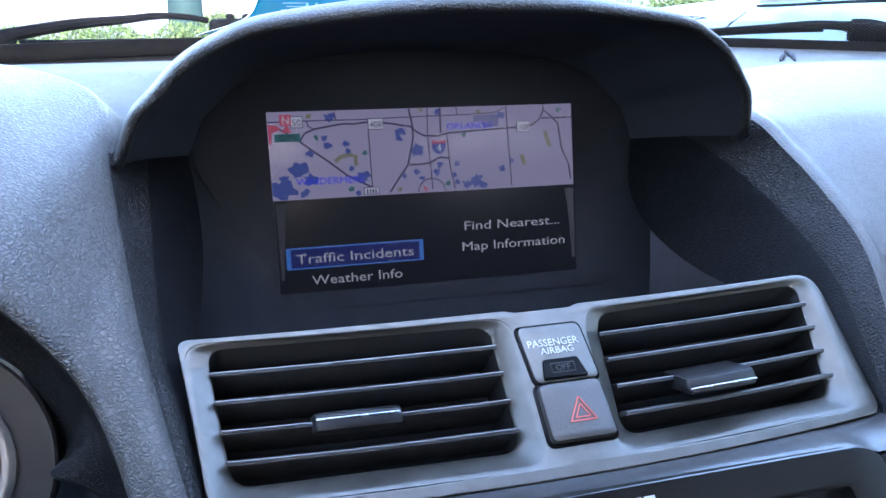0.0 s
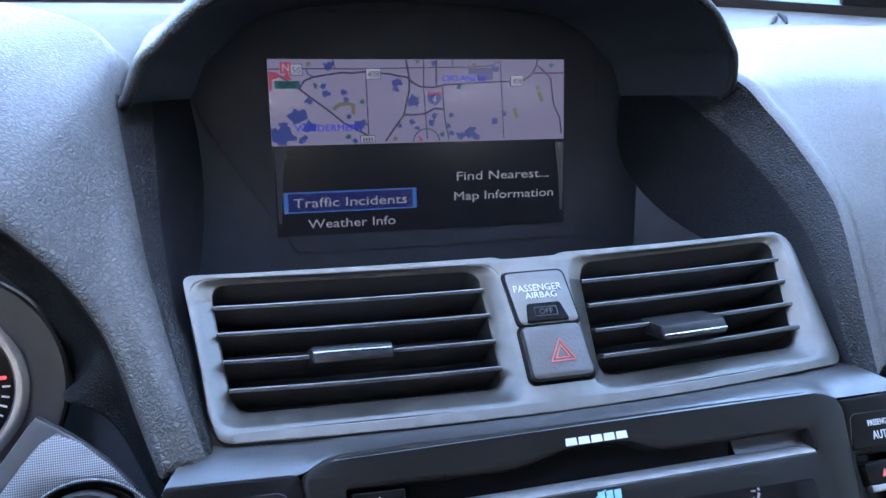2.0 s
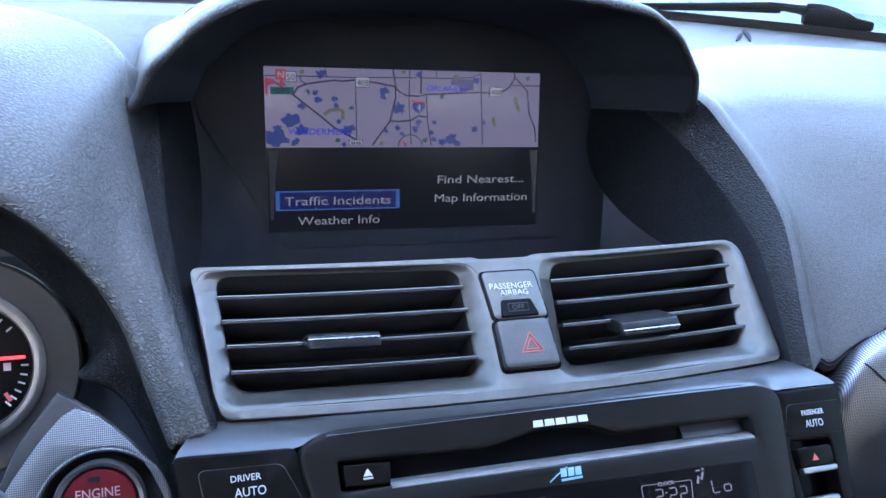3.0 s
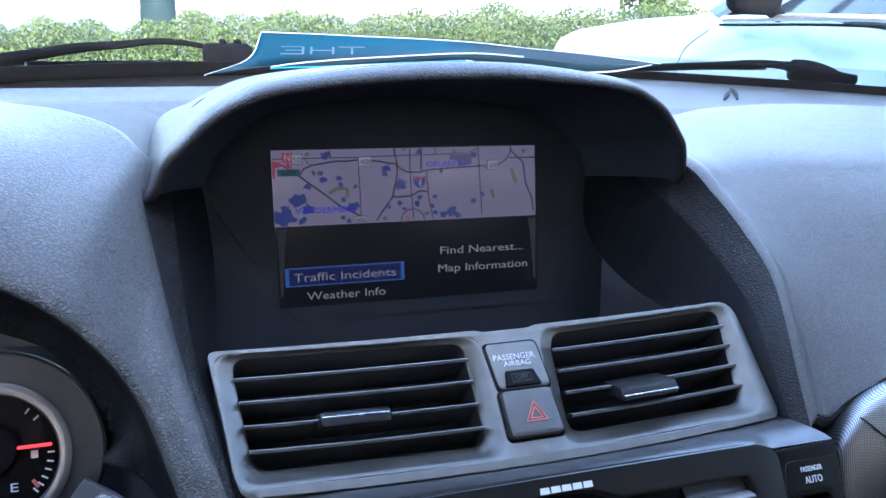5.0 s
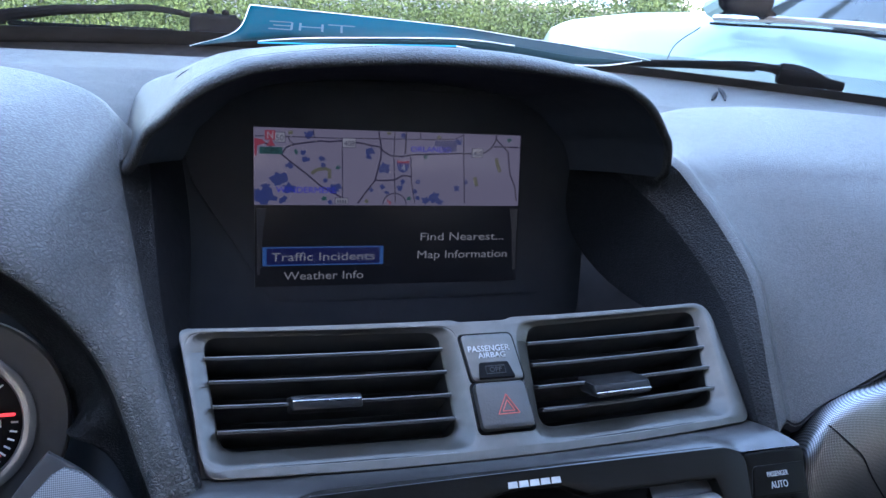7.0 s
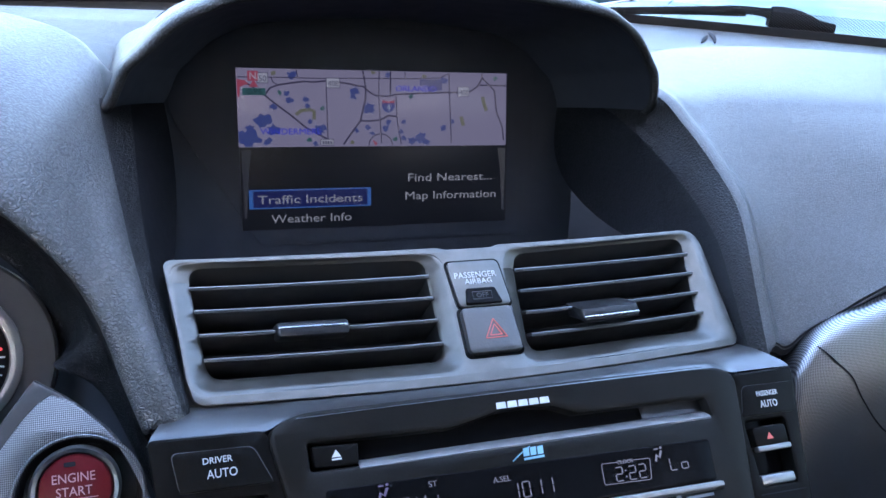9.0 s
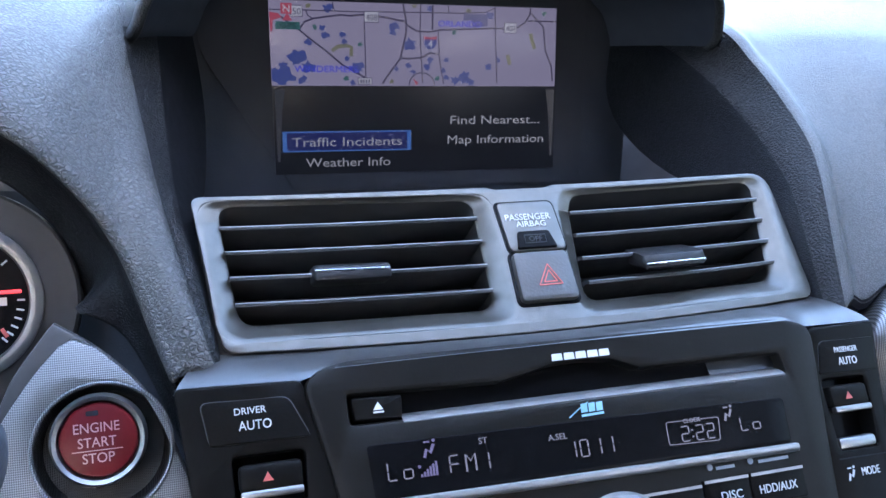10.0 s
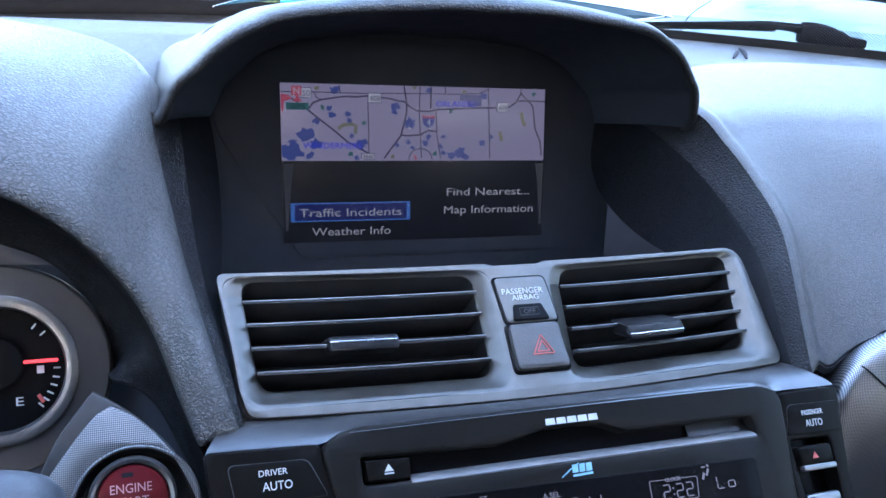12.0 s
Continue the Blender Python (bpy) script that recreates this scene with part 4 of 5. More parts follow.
WELL = (0.0078, 0.0018, 0.0088)
trim = part("trim_frame", VENTS.bent(plate([outline, rounded(grown(OPEN_L, *WELL), 0.008), rounded(grown(OPEN_R, *WELL), 0.009)], 0.0032, 0.0005, CUTS)), TRIM, vent, "satin silver frame")
for side, o in ((-1, OPEN_L), (1, OPEN_R)):
    # broad chamfer into the opening, shallow along the top, then the dark duct
    mid = sum(p[1] for p in o) / 4

    def well(f, h, r):
        loop = rounded(grown(o, *[w * f for w in WELL]), r)
        return [VENTS.at(p.x, p.y, h * (0.3 + 0.7 * min(1.0, max(0.0, (p.y - mid + 0.019) / 0.006)))) for p in loop + loop[:1]]

    rows = [well(f, h, r) for f, h, r in ((1.04, -0.0001, 0.009), (0.93, -0.0003, 0.009), (0.82, -0.0009, 0.0088), (0.70, -0.0018, 0.0085), (0.5, -0.0034, 0.008), (0.15, -0.0058, 0.007), (0.05, -0.0064, 0.007), (0.0, -0.0072, 0.007))]
    part("chamfer", grid(rows, True), TRIM, vent, smooth=60)
    rows = [well(0.0, -0.0072, 0.007), well(-0.04, -0.0085, 0.007)]
    for k, h in ((-0.0012, -0.03), (-0.004, -0.036)):
        loop = rounded(grown(o, k), 0.006)
        rows.append([VENTS.at(p.x, p.y, h) for p in loop + loop[:1]])
    duct = part("duct", grid(rows, True), DUCT, vent, smooth=60)
    back = rounded(grown(o, -0.001), 0.006)
    part("duct_back", VENTS.bent(plate([back], 0.002, 0.0002, CUTS), -0.031), DUCT, duct)
    # slats: a thin rounded nose and a wedge running back into the duct
    lo, hi = (-0.1262, -0.0215) if side < 0 else (0.0215, 0.1262)
    for i, v in enumerate((0.0093, 0.0202, 0.0312, 0.0423)):
        a, b = lo + (0.0012 * i if side < 0 else 0), hi - (0.0012 * i if side > 0 else 0)
        rows = []
        for j in range(13):
            u = a + (b - a) * j / 12
            ring = [(0.0, -0.0016), (0.0009, -0.0019), (0.0011, -0.0024), (0.0009, -0.0029), (0.0, -0.0036), (-0.0002, -0.026), (-0.0024, -0.026), (-0.0022, -0.006), (-0.0008, -0.0022)]
            rows.append([VENTS.at(u, v + dv, h) for dv, h in ring + ring[:1]])
        bm = grid(rows)
        bm.faces.new([e for e in [q for q in bm.verts][0:9]])
        bmesh.ops.recalc_face_normals(bm, faces=bm.faces)
        slat = part("slat", bm, SLAT, vent)
        nose = [VENTS.at(a + (b - a) * j / 12, v - 0.0002, -0.0016) for j in range(13)]
        part("slat_edge", tube(nose, 0.0004, 6, 25), RING, slat, "thin satin front edge")
    # sliding tab on the third slat, reaching out to a bright front edge
    lo, hi, vb, hb = (-0.0930, -0.0628, 0.0352, 0.005) if side < 0 else (0.0462, 0.0786, 0.0402, 0.006)
    face = 0.0010 if side < 0 else 0.0008
    section = [(0.0262, -0.008), (vb - 0.0056, hb - 0.0014), (vb - 0.0042, hb - 0.0001), (vb - 0.0002, hb), (vb + 0.0010, hb - 0.0006), (vb + 0.0012, hb - 0.002), (0.0338, -0.008)]
    rows = []
    for f, k in ((0.0, 0.0), (0.02, 0.7), (0.05, 1.0), (0.95, 1.0), (0.98, 0.7), (1.0, 0.0)):
        u = lo + (hi - lo) * f
        ring = [VENTS.at(u, 0.0315 + (v - 0.0315) * (0.75 + 0.25 * k), -0.002 + (h + 0.002) * (0.8 + 0.2 * k)) for v, h in section]
        rows.append(ring + ring[:1])
    bm = grid(rows)
    bmesh.ops.remove_doubles(bm, verts=bm.verts, dist=1e-6)
    bmesh.ops.holes_fill(bm, edges=bm.edges, sides=0)
    bmesh.ops.recalc_face_normals(bm, faces=bm.faces)
    tab = part("tab", bm, TAB, vent, "dark tab with a bright front edge")
    part("tab_edge", VENTS.bent(moved(box(hi - lo - 0.0012, face, 0.0012, 0.0005), Matrix.Translation(((lo + hi) / 2, -vb + (0.0026 if side < 0 else 0.0004), hb - 0.0008)))), CHROME, tab, "chrome edge")

# ---- switches between the vents ----
hazard = thing("hazard_switch", VENTS.at(0.001, 0.050), "grey square hazard switch with a red triangle", "switch")
part("button", VENTS.bent(plate([rounded([(-0.0118, 0.0285), (0.0128, 0.0285), (0.0138, 0.0505), (-0.0118, 0.0505)], 0.0028)], 0.008, 0.0014), 0.0035), HAZARD, hazard)
part("gap", VENTS.bent(plate([rounded([(-0.0131, 0.0274), (0.0141, 0.0274), (0.0152, 0.0518), (-0.0131, 0.0518)], 0.0032)], 0.004, 0.0003), 0.0006), GLOSS, hazard)
tri = [(0.0020, 0.0350), (0.0069, 0.0440), (-0.0033, 0.0440)]
for k in (1.0, 0.56):
    c = Vector((0.0019, 0.0412))
    pts = [(c.x + (p[0] - c.x) * k, c.y + (p[1] - c.y) * k) for p in tri]
    for a, b in zip(pts, pts[1:] + pts[:1]):
        stroke([a, b], 0.0004, VENTS, RED_PRINT, hazard, "triangle_line", 0.0039)
airbag = thing("airbag_indicator", VENTS.at(0, 0.028), "silver panel with passenger airbag lettering and dark lamp", "indicator")
part("panel", VENTS.bent(plate([rounded([(-0.0132, 0.0045), (0.0122, 0.0045), (0.0142, 0.0276), (-0.0112, 0.0276)], 0.003)], 0.004, 0.0006), 0.0016), TRIM, airbag)
part("panel_gap", VENTS.bent(plate([rounded([(-0.0143, 0.0034), (0.0133, 0.0034), (0.0154, 0.0284), (-0.0122, 0.0284)], 0.0033)], 0.003, 0.0003), 0.0003), GLOSS, airbag)
text("PASSENGER", VENTS, -0.0004, 0.0118, 0.0205, 0.0028, SOFT_PRINT, airbag, h=0.0018)
text("AIRBAG", VENTS, 0.0003, 0.0151, 0.0134, 0.0026, SOFT_PRINT, airbag, h=0.0018)
lamp = part("lamp_window", VENTS.bent(plate([rounded([(-0.0068, 0.0187), (0.0072, 0.0187), (0.0098, 0.0268), (-0.0082, 0.0268)], 0.0012)], 0.003, 0.0005), 0.0026), GLOSS, airbag, "unlit black lamp window")
stroke([(p[0], p[1]) for p in rect(0.0003, 0.0226, 0.0094, 0.0036)] + [(0.0003 - 0.0047, 0.0226 - 0.0018)], 0.0003, VENTS, DARK_PRINT, lamp, "lamp_outline", 0.0028)
text("OFF", VENTS, 0.0003, 0.0226, 0.0058, 0.0022, DARK_PRINT, lamp, h=0.0028)

# ---- audio and climate unit ----
audio = thing("audio_unit", STACK.at(0, 0.1), "charcoal car stereo with disc slot and dark display", "car stereo")
MAIN = [(-0.1035, -0.0092), (-0.0910, -0.0148), (0.0, -0.0142), (0.1010, -0.0138), (0.1146, -0.0092), (0.1090, 0.045), (0.104, 0.11), (-0.088, 0.11), (-0.094, 0.035)]
slot = [(-0.0882, -0.0022), (-0.055, -0.0010), (-0.030, -0.0004), (-0.018, -0.0026), (-0.008, -0.0046), (0.004, -0.0050), (0.016, -0.0040), (0.028, 0.0006), (0.0940, 0.0010), (0.0958, 0.0094), (0.0, 0.0094), (-0.0878, 0.0084)]
main = part("faceplate", STACK.bent(plate([rounded(MAIN, [0.01, 0.012, 0.01, 0.012, 0.012, 0.01, 0.005, 0.005, 0.01]), rounded(slot, 0.0012)], 0.010, 0.0018, CUTS), 0.0025), FACE, audio, "soft charcoal faceplate")
part("slot_recess", STACK.bent(plate([rounded([(-0.092, -0.008), (0.098, -0.008), (0.099, 0.012), (-0.092, 0.012)], 0.002)], 0.003, 0.0003, CUTS), -0.0055), GLOSS, audio)
rows = []
for i in range(25):
    u = -0.0690 + 0.1640 * i / 24
    rows.append([STACK.at(u, 0.0062, -0.0050), STACK.at(u, 0.0070, -0.0018), STACK.at(u, 0.0084, 0.0010), STACK.at(u, 0.0096, 0.0024), STACK.at(u, 0.0104, 0.0020)])
part("slot_lip", grid(rows, True), CHAMFER, audio, "lighter lower lip of the disc slot", smooth=60)
rows = []
for i in range(7):
    u = 0.0620 + 0.0325 * i / 6
    rows.append([STACK.at(u, 0.0006, -0.0045), STACK.at(u, 0.0030, -0.0040), STACK.at(u, 0.0064, -0.0030)])
part("slot_end", grid(rows, True), SLAT, audio)
eject = part("eject_button", STACK.bent(plate([rounded([(-0.0866, -0.0008), (-0.0687, 0.0000), (-0.0692, 0.0079), (-0.0862, 0.0072)], 0.0008)], 0.006, 0.0006), 0.0022), DARK, audio, "dark eject button with a white arrow")
decal([(-0.0794, 0.0042), (-0.0776, 0.0014), (-0.0758, 0.0042)], STACK, WHITE_PRINT, eject, "eject_arrow", 0.0025)
decal(rect(-0.0776, 0.0050, 0.0037, 0.0006), STACK, WHITE_PRINT, eject, "eject_bar", 0.0025)
# maker's mark drawn as a run of plain bars
for i in range(5):
    u = -0.0068 + i * 0.0050
    decal([(u - 0.0021, -0.0086 + 0.0002), (u + 0.0019, -0.0086 + 0.0002), (u + 0.0021, -0.0058), (u - 0.0023, -0.0058)], STACK, WHITE_PRINT, audio, "mark", 0.0030)
for i in range(3):
    u = 0.0006 + i * 0.0032
    decal([(u - 0.0012, 0.0114), (u + 0.0014, 0.0113), (u + 0.0012, 0.0146), (u - 0.0014, 0.0147)], STACK, BLUE_PRINT, audio, "badge", 0.0029)
decal([(-0.0008, 0.0154), (0.0084, 0.0151), (0.0084, 0.0160), (-0.0008, 0.0163)], STACK, BLUE_PRINT, audio, "badge_bar", 0.0029)
stroke([(-0.0060, 0.0160), (-0.0022, 0.0135), (0.0025, 0.0110)], 0.0004, STACK, BLUE_PRINT, audio, "badge_sweep", 0.0030)
# display
window = part("display_window", STACK.bent(plate([rounded([(-0.0835, 0.0160), (0.0905, 0.0190), (0.0900, 0.0372), (-0.0822, 0.0352)], 0.002)], 0.002, 0.0004, CUTS), 0.0028), GLOSS, audio, "dark glossy display")
SEG = {"0": "abcdef", "1": "bc", "2": "abged", "L": "fed", "o": "cdeg", "F": "aefg"}


def segments(chars, u, v, w, h, step, parent, mat=LCD):
    """Seven-segment figures."""
    for i, ch in enumerate(chars):
        x = u + i * step
        ends = {"a": ((0, 0), (w, 0)), "b": ((w, 0), (w, h / 2)), "c": ((w, h / 2), (w, h)), "d": ((0, h), (w, h)), "e": ((0, h / 2), (0, h)), "f": ((0, 0), (0, h / 2)), "g": ((0, h / 2), (w, h / 2))}
        for s in SEG.get(ch, ""):
            (a, b), (c, d) = ends[s]
            fx, fy = (c - a) * 0.08, (d - b) * 0.08
            stroke([(x + a + fx, v + b + fy), (x + c - fx, v + d - fy)], 0.00046, STACK, mat, parent, "segment", 0.0032)


def seat(u, v, k, mat, parent, h=0.0032):
    """An airflow sign: a small seated pictogram of an arrow, a dot and a bent bar."""
    q = 0.001 * k
    stroke([(u - 2.2 * q, v + 3.0 * q), (u - 1.2 * q, v + 0.2 * q), (u + 0.2 * q, v + 1.4 * q), (u + 1.6 * q, v - 1.4 * q)], 0.0011 * k, STACK, mat, parent, "seat_sign", h)
    stroke([(u - 2.0 * q, v - 2.4 * q), (u + 0.2 * q, v - 2.4 * q)], 0.0006 * k, STACK, mat, parent, "flow_arrow", h)
    decal([(u + 1.7 * q + 0.6 * q * math.cos(a), v - 2.7 * q + 0.6 * q * math.sin(a)) for a in [2 * math.pi * i / 10 for i in range(10)]], STACK, mat, parent, "sign_dot", h)


segments("Lo", -0.0770, 0.0230, 0.0032, 0.0062, 0.0056, window)
for i in range(6):
    decal(rect(-0.0650 + i * 0.0011, 0.0294 - 0.0004 - 0.0004 * i, 0.0007, 0.0010 + 0.0008 * i), STACK, LCD_DIM, window, "fan_bar", 0.0032)
for a in (0.3, 1.35, 2.4):
    stroke([(-0.0657 - 0.0006 * math.cos(a), 0.0258 - 0.0006 * math.sin(a)), (-0.0657 + 0.0006 * math.cos(a), 0.0258 + 0.0006 * math.sin(a))], 0.0003, STACK, LCD_DIM, window, "fan_blade", 0.0032)
seat(-0.0612, 0.0200, 1.0, LCD_DIM, window)
segments("F", -0.0545, 0.0236, 0.0034, 0.0060, 0.005, window)
stroke([(-0.0485, 0.0298), (-0.0485, 0.0238), (-0.0467, 0.0262), (-0.0449, 0.0238), (-0.0449, 0.0298)], 0.0006, STACK, LCD, window, "segment", 0.0032)
segments("1", -0.0432, 0.0240, 0.0034, 0.0060, 0.005, window)
text("ST", STACK, -0.0412, 0.0198, 0.0034, 0.0022, LCD, window, h=0.0032)
text("A.SEL", STACK, -0.0122, 0.0222, 0.0076, 0.0022, LCD, window, h=0.0032)
segments("1011", -0.0090, 0.0246, 0.0032, 0.0060, 0.0052, window)
frame_pts = rounded([(0.0336, 0.0226), (0.0576, 0.0232), (0.0564, 0.0320), (0.0334, 0.0312)], 0.001, 3)
stroke([(p.x, p.y) for p in frame_pts] + [(frame_pts[0].x, frame_pts[0].y)], 0.0003, STACK, LCD, window, "clock_outline", 0.0032)
text("CLOCK", STACK, 0.0451, 0.0230, 0.0078, 0.0016, LCD, window, h=0.0034)
segments("2", 0.0396, 0.0250, 0.0034, 0.0056, 0.0054, window)
segments("22", 0.0461, 0.0252, 0.0034, 0.0056, 0.0050, window)
for dv in (0.0267, 0.0292):
    decal(rect(0.0446, dv, 0.0006, 0.0006), STACK, LCD, window, "colon_dot", 0.0032)
seat(0.0625, 0.0222, 0.95, LCD, window)
segments("Lo", 0.0672, 0.0246, 0.0034, 0.0052, 0.0058, window)
# ledges and lower keys
rows = [[STACK.at(-0.0820 + 0.1735 * i / 20, 0.0352 + 0.0022 * i / 20 + dv, h) for dv, h in ((0.0, 0.0022), (0.0004, 0.0048), (0.0018, 0.0052), (0.0032, 0.0044), (0.0036, 0.0020))] for i in range(21)]
part("display_ledge", grid(rows, True), CHAMFER, audio, "silver ledge below the display", smooth=60)
for i, (u0, u1, word) in enumerate(((-0.030, 0.012, ""), (0.0125, 0.0435, ""), (0.044, 0.0650, "DISC"), (0.0655, 0.0915, "HDD/AUX"))):
    v0 = 0.0460 if i > 1 else 0.0470
    key = part("key", STACK.bent(plate([rounded([(u0, v0), (u1, v0 + 0.0006), (u1, v0 + 0.0125), (u0, v0 + 0.012)], 0.0012)], 0.006, 0.0005), 0.0038), DARK, audio)
    # silver strip painting the highlight along the key's top edge
    decal(rect((u0 + u1) / 2, v0 + 0.0009, u1 - u0 - 0.001, 0.0011), STACK, CHAMFER, key, "key_edge_glint", 0.0045)
    if word:
        text(word, STACK, (u0 + u1) / 2 - (0.001 if i > 2 else -0.001), v0 + 0.0068, 0.0096 if i == 2 else 0.018, 0.0032, WHITE_PRINT, key, h=0.0045)
for u, w in ((0.0560, 0.0085), (0.0790, 0.0145)):
    decal(rect(u, 0.0424, w, 0.0012), STACK, GREY_PRINT, audio, "small_print", 0.0030)
for u in (0.0490, 0.0680):
    decal([(u + 0.0013 * math.cos(a), 0.0416 + 0.0013 * math.sin(a)) for a in [2 * math.pi * k / 14 for k in range(14)]], STACK, GREY_PRINT, audio, "small_mark", 0.0030)
knob = part("volume_knob", moved(turned([(0.0215, -0.002), (0.0215, 0.004), (0.0205, 0.0052), (0.0190, 0.0056), (0.0180, 0.014), (0.0170, 0.0158), (0.0, 0.0162)], 56), STACK.m(0.0060, 0.0675, 0.003)), DARK, audio, "round dark volume knob")
part("knob_ring", moved(turned([(0.0222, 0.0), (0.0228, 0.003), (0.0216, 0.0056), (0.0200, 0.0060), (0.0196, 0.004)], 56), STACK.m(0.0060, 0.0675, 0.003)), CHAMFER, knob, "bright ring")

# side columns with the climate keys
for side, word in ((-1, "DRIVER"), (1, "PASSENGER")):
    if side < 0:
        col = [(-0.1470, -0.0118), (-0.1030, -0.0098), (-0.0930, 0.035), (-0.086, 0.11), (-0.136, 0.11), (-0.1430, 0.026)]
        btn = [(-0.1385, -0.0056), (-0.1085, -0.0046), (-0.1018, 0.0100), (-0.1360, 0.0096)]
        tc, wc, toggle, tw = -0.1218, -0.1205, -0.1165, 0.0215
    else:
        col = [(0.1135, -0.0085), (0.1518, -0.0092), (0.1455, 0.03), (0.136, 0.11), (0.104, 0.11), (0.1090, 0.045)]
        btn = [(0.1178, -0.0022), (0.1492, -0.0020), (0.1460, 0.0122), (0.1141, 0.0118)]
        tc, wc, toggle, tw = 0.1312, 0.1308, 0.1268, 0.0205
    unit = thing("climate_control", STACK.at((col[0][0] + col[1][0]) / 2, 0.1), "charcoal climate column with auto key and rocker", "climate control")
    well = rounded([(toggle - tw / 2 - 0.002, 0.0140), (toggle + tw / 2 + 0.0015, 0.0142), (toggle + tw / 2, 0.0440), (toggle - tw / 2 - 0.0005, 0.0438)], 0.0022)
    part("column", STACK.bent(plate([rounded(col, 0.003), well], 0.010, 0.0012, CUTS), 0.0005), DARK, unit)
    part("well_floor", STACK.bent(plate([rounded([(toggle - tw / 2 - 0.004, 0.011), (toggle + tw / 2 + 0.004, 0.011), (toggle + tw / 2 + 0.002, 0.047), (toggle - tw / 2 - 0.003, 0.047)], 0.002)], 0.002, 0.0003), -0.0085), GLOSS, unit)
    key = part("auto_key", STACK.bent(plate([rounded(btn, [0.003, 0.003, 0.001, 0.001] if side < 0 else [0.003, 0.001, 0.001, 0.001])], 0.003, 0.0003), 0.0009), DARK, unit, "dark key with white lettering")
    gap = [(Vector(p) - Vector((sum(q[0] for q in btn) / 4, sum(q[1] for q in btn) / 4))) * 1.022 + Vector((sum(q[0] for q in btn) / 4, sum(q[1] for q in btn) / 4)) for p in btn]
    part("key_gap", STACK.bent(plate([rounded(gap, 0.003)], 0.002, 0.0002), 0.00055), GREY, unit)
    text(word, STACK, tc, -0.0012 if side < 0 else 0.0022, 0.0108 if side < 0 else 0.0128, 0.0023, WHITE_PRINT, key, h=0.0012)
    text("AUTO", STACK, wc, 0.0038 if side < 0 else 0.0071, 0.0112 if side < 0 else 0.0104, 0.0032, WHITE_PRINT, key, h=0.0012)
    rocker = part("rocker", STACK.bent(moved(box(tw, 0.0095, 0.009, 0.0018), Matrix.Translation((toggle, -0.0218, -0.007)))), DARK, unit, "rocker with a red arrow and bright bar")
    decal([(toggle - 0.0030, 0.0232), (toggle - 0.0012, 0.0202), (toggle + 0.0006, 0.0232)], STACK, RED_PRINT, rocker, "up_arrow", 0.0023)
    part("rocker_bar", STACK.bent(moved(box(tw * 0.98, 0.0026, 0.0035, 0.0008), Matrix.Translation((toggle, -0.0272, -0.0008)))), BEZEL, rocker, "bright bar")
    part("rocker_lower", STACK.bent(moved(box(tw, 0.0050, 0.006, 0.0015), Matrix.Translation((toggle, -0.0412, -0.006)))), BEZEL, unit)
    stroke([(toggle - tw / 2 - 0.003, 0.0470), (toggle + tw / 2 + 0.0035, 0.0474)], 0.0005, STACK, BLACK, unit, "key_joint", 0.0008)
    if side > 0:
        text("MODE", STACK, 0.1285, 0.0532, 0.0098, 0.0032, WHITE_PRINT, unit, h=0.0008)
        seat(0.1182, 0.0532, 0.9, WHITE_PRINT, unit, 0.0009)

# ledge joining the vent trim to the stack
rows = []
for i in range(49):
    u = -0.147 + 0.2985 * i / 48
    k = min(1.0, max(0.0, (0.110 - abs(u - 0.0055)) / 0.014))
    k = k * k * (3 - 2 * k)
    a = VENTS.at(max(-0.1365, min(0.1385, u * 0.93)), 0.0615, -0.0035)
    top = STACK.at(u, -0.0095 - 0.0028 * k, -0.0010 + 0.0037 * k)
    rows.append(spline([a, a.lerp(top, 0.35) + Vector((0, -0.001, 0.0016)), a.lerp(top, 0.8) + Vector((0, -0.0002, 0.0012)), top], 10))
part("stack_ledge", grid(rows), LEDGE, dash, "smooth charcoal ledge over the stereo", smooth=60)

# ---- start button and fuel gauge ----
start = thing("start_button", START.at(0, 0.013), "round red engine start button in a chrome ring", "button")
part("bezel", moved(turned([(0.0135, -0.006), (0.0162, -0.006), (0.0164, 0.0005), (0.0154, 0.0026), (0.0140, 0.0020), (0.0134, 0.0)], 64), START.m(0, 0.0018, 0)), BEZEL, start, "satin chrome ring")
cap = part("cap", moved(turned([(0.0132, -0.004), (0.0132, 0.0008), (0.0124, 0.0018), (0.0090, 0.0024), (0.0, 0.0027)], 64), START.m(0, 0.0018, 0)), RED_LENS, start, "translucent red cap")
text("ENGINE", START, -0.0004, -0.0028, 0.0152, 0.0034, PINK_PRINT, cap, h=0.0026)
text("START", START, -0.0004, 0.0023, 0.0127, 0.0034, PINK_PRINT, cap, h=0.0028)
stroke([(-0.0088, 0.0052), (0.0080, 0.0052)], 0.0003, START, PINK_PRINT, cap, "rule", 0.0030)
text("STOP", START, -0.0002, 0.0078, 0.0106, 0.0034, PINK_PRINT, cap, h=0.0026)
decal(rounded(rect(-0.0016, -0.0078, 0.0042, 0.0018), 0.0006), START, BLACK, cap, "lamp", 0.0026)

gauge = thing("fuel_gauge", GAUGE.at(0, 0.03), "round black fuel gauge with red needle and dim grey ring", "gauge")
part("ring", moved(turned([(0.0262, -0.005), (0.0264, 0.0000), (0.0272, 0.0012), (0.0284, 0.0014), (0.0296, 0.0016), (0.0318, 0.0010), (0.0320, -0.004)], 72), GAUGE.m(0, 0, 0)), RING, gauge, "dim satin ring")
part("dial", moved(turned([(0.0, -0.006), (0.0274, -0.006), (0.0274, -0.008)], 64), GAUGE.m(0, 0, 0)), GLOSS, gauge, "black dial")
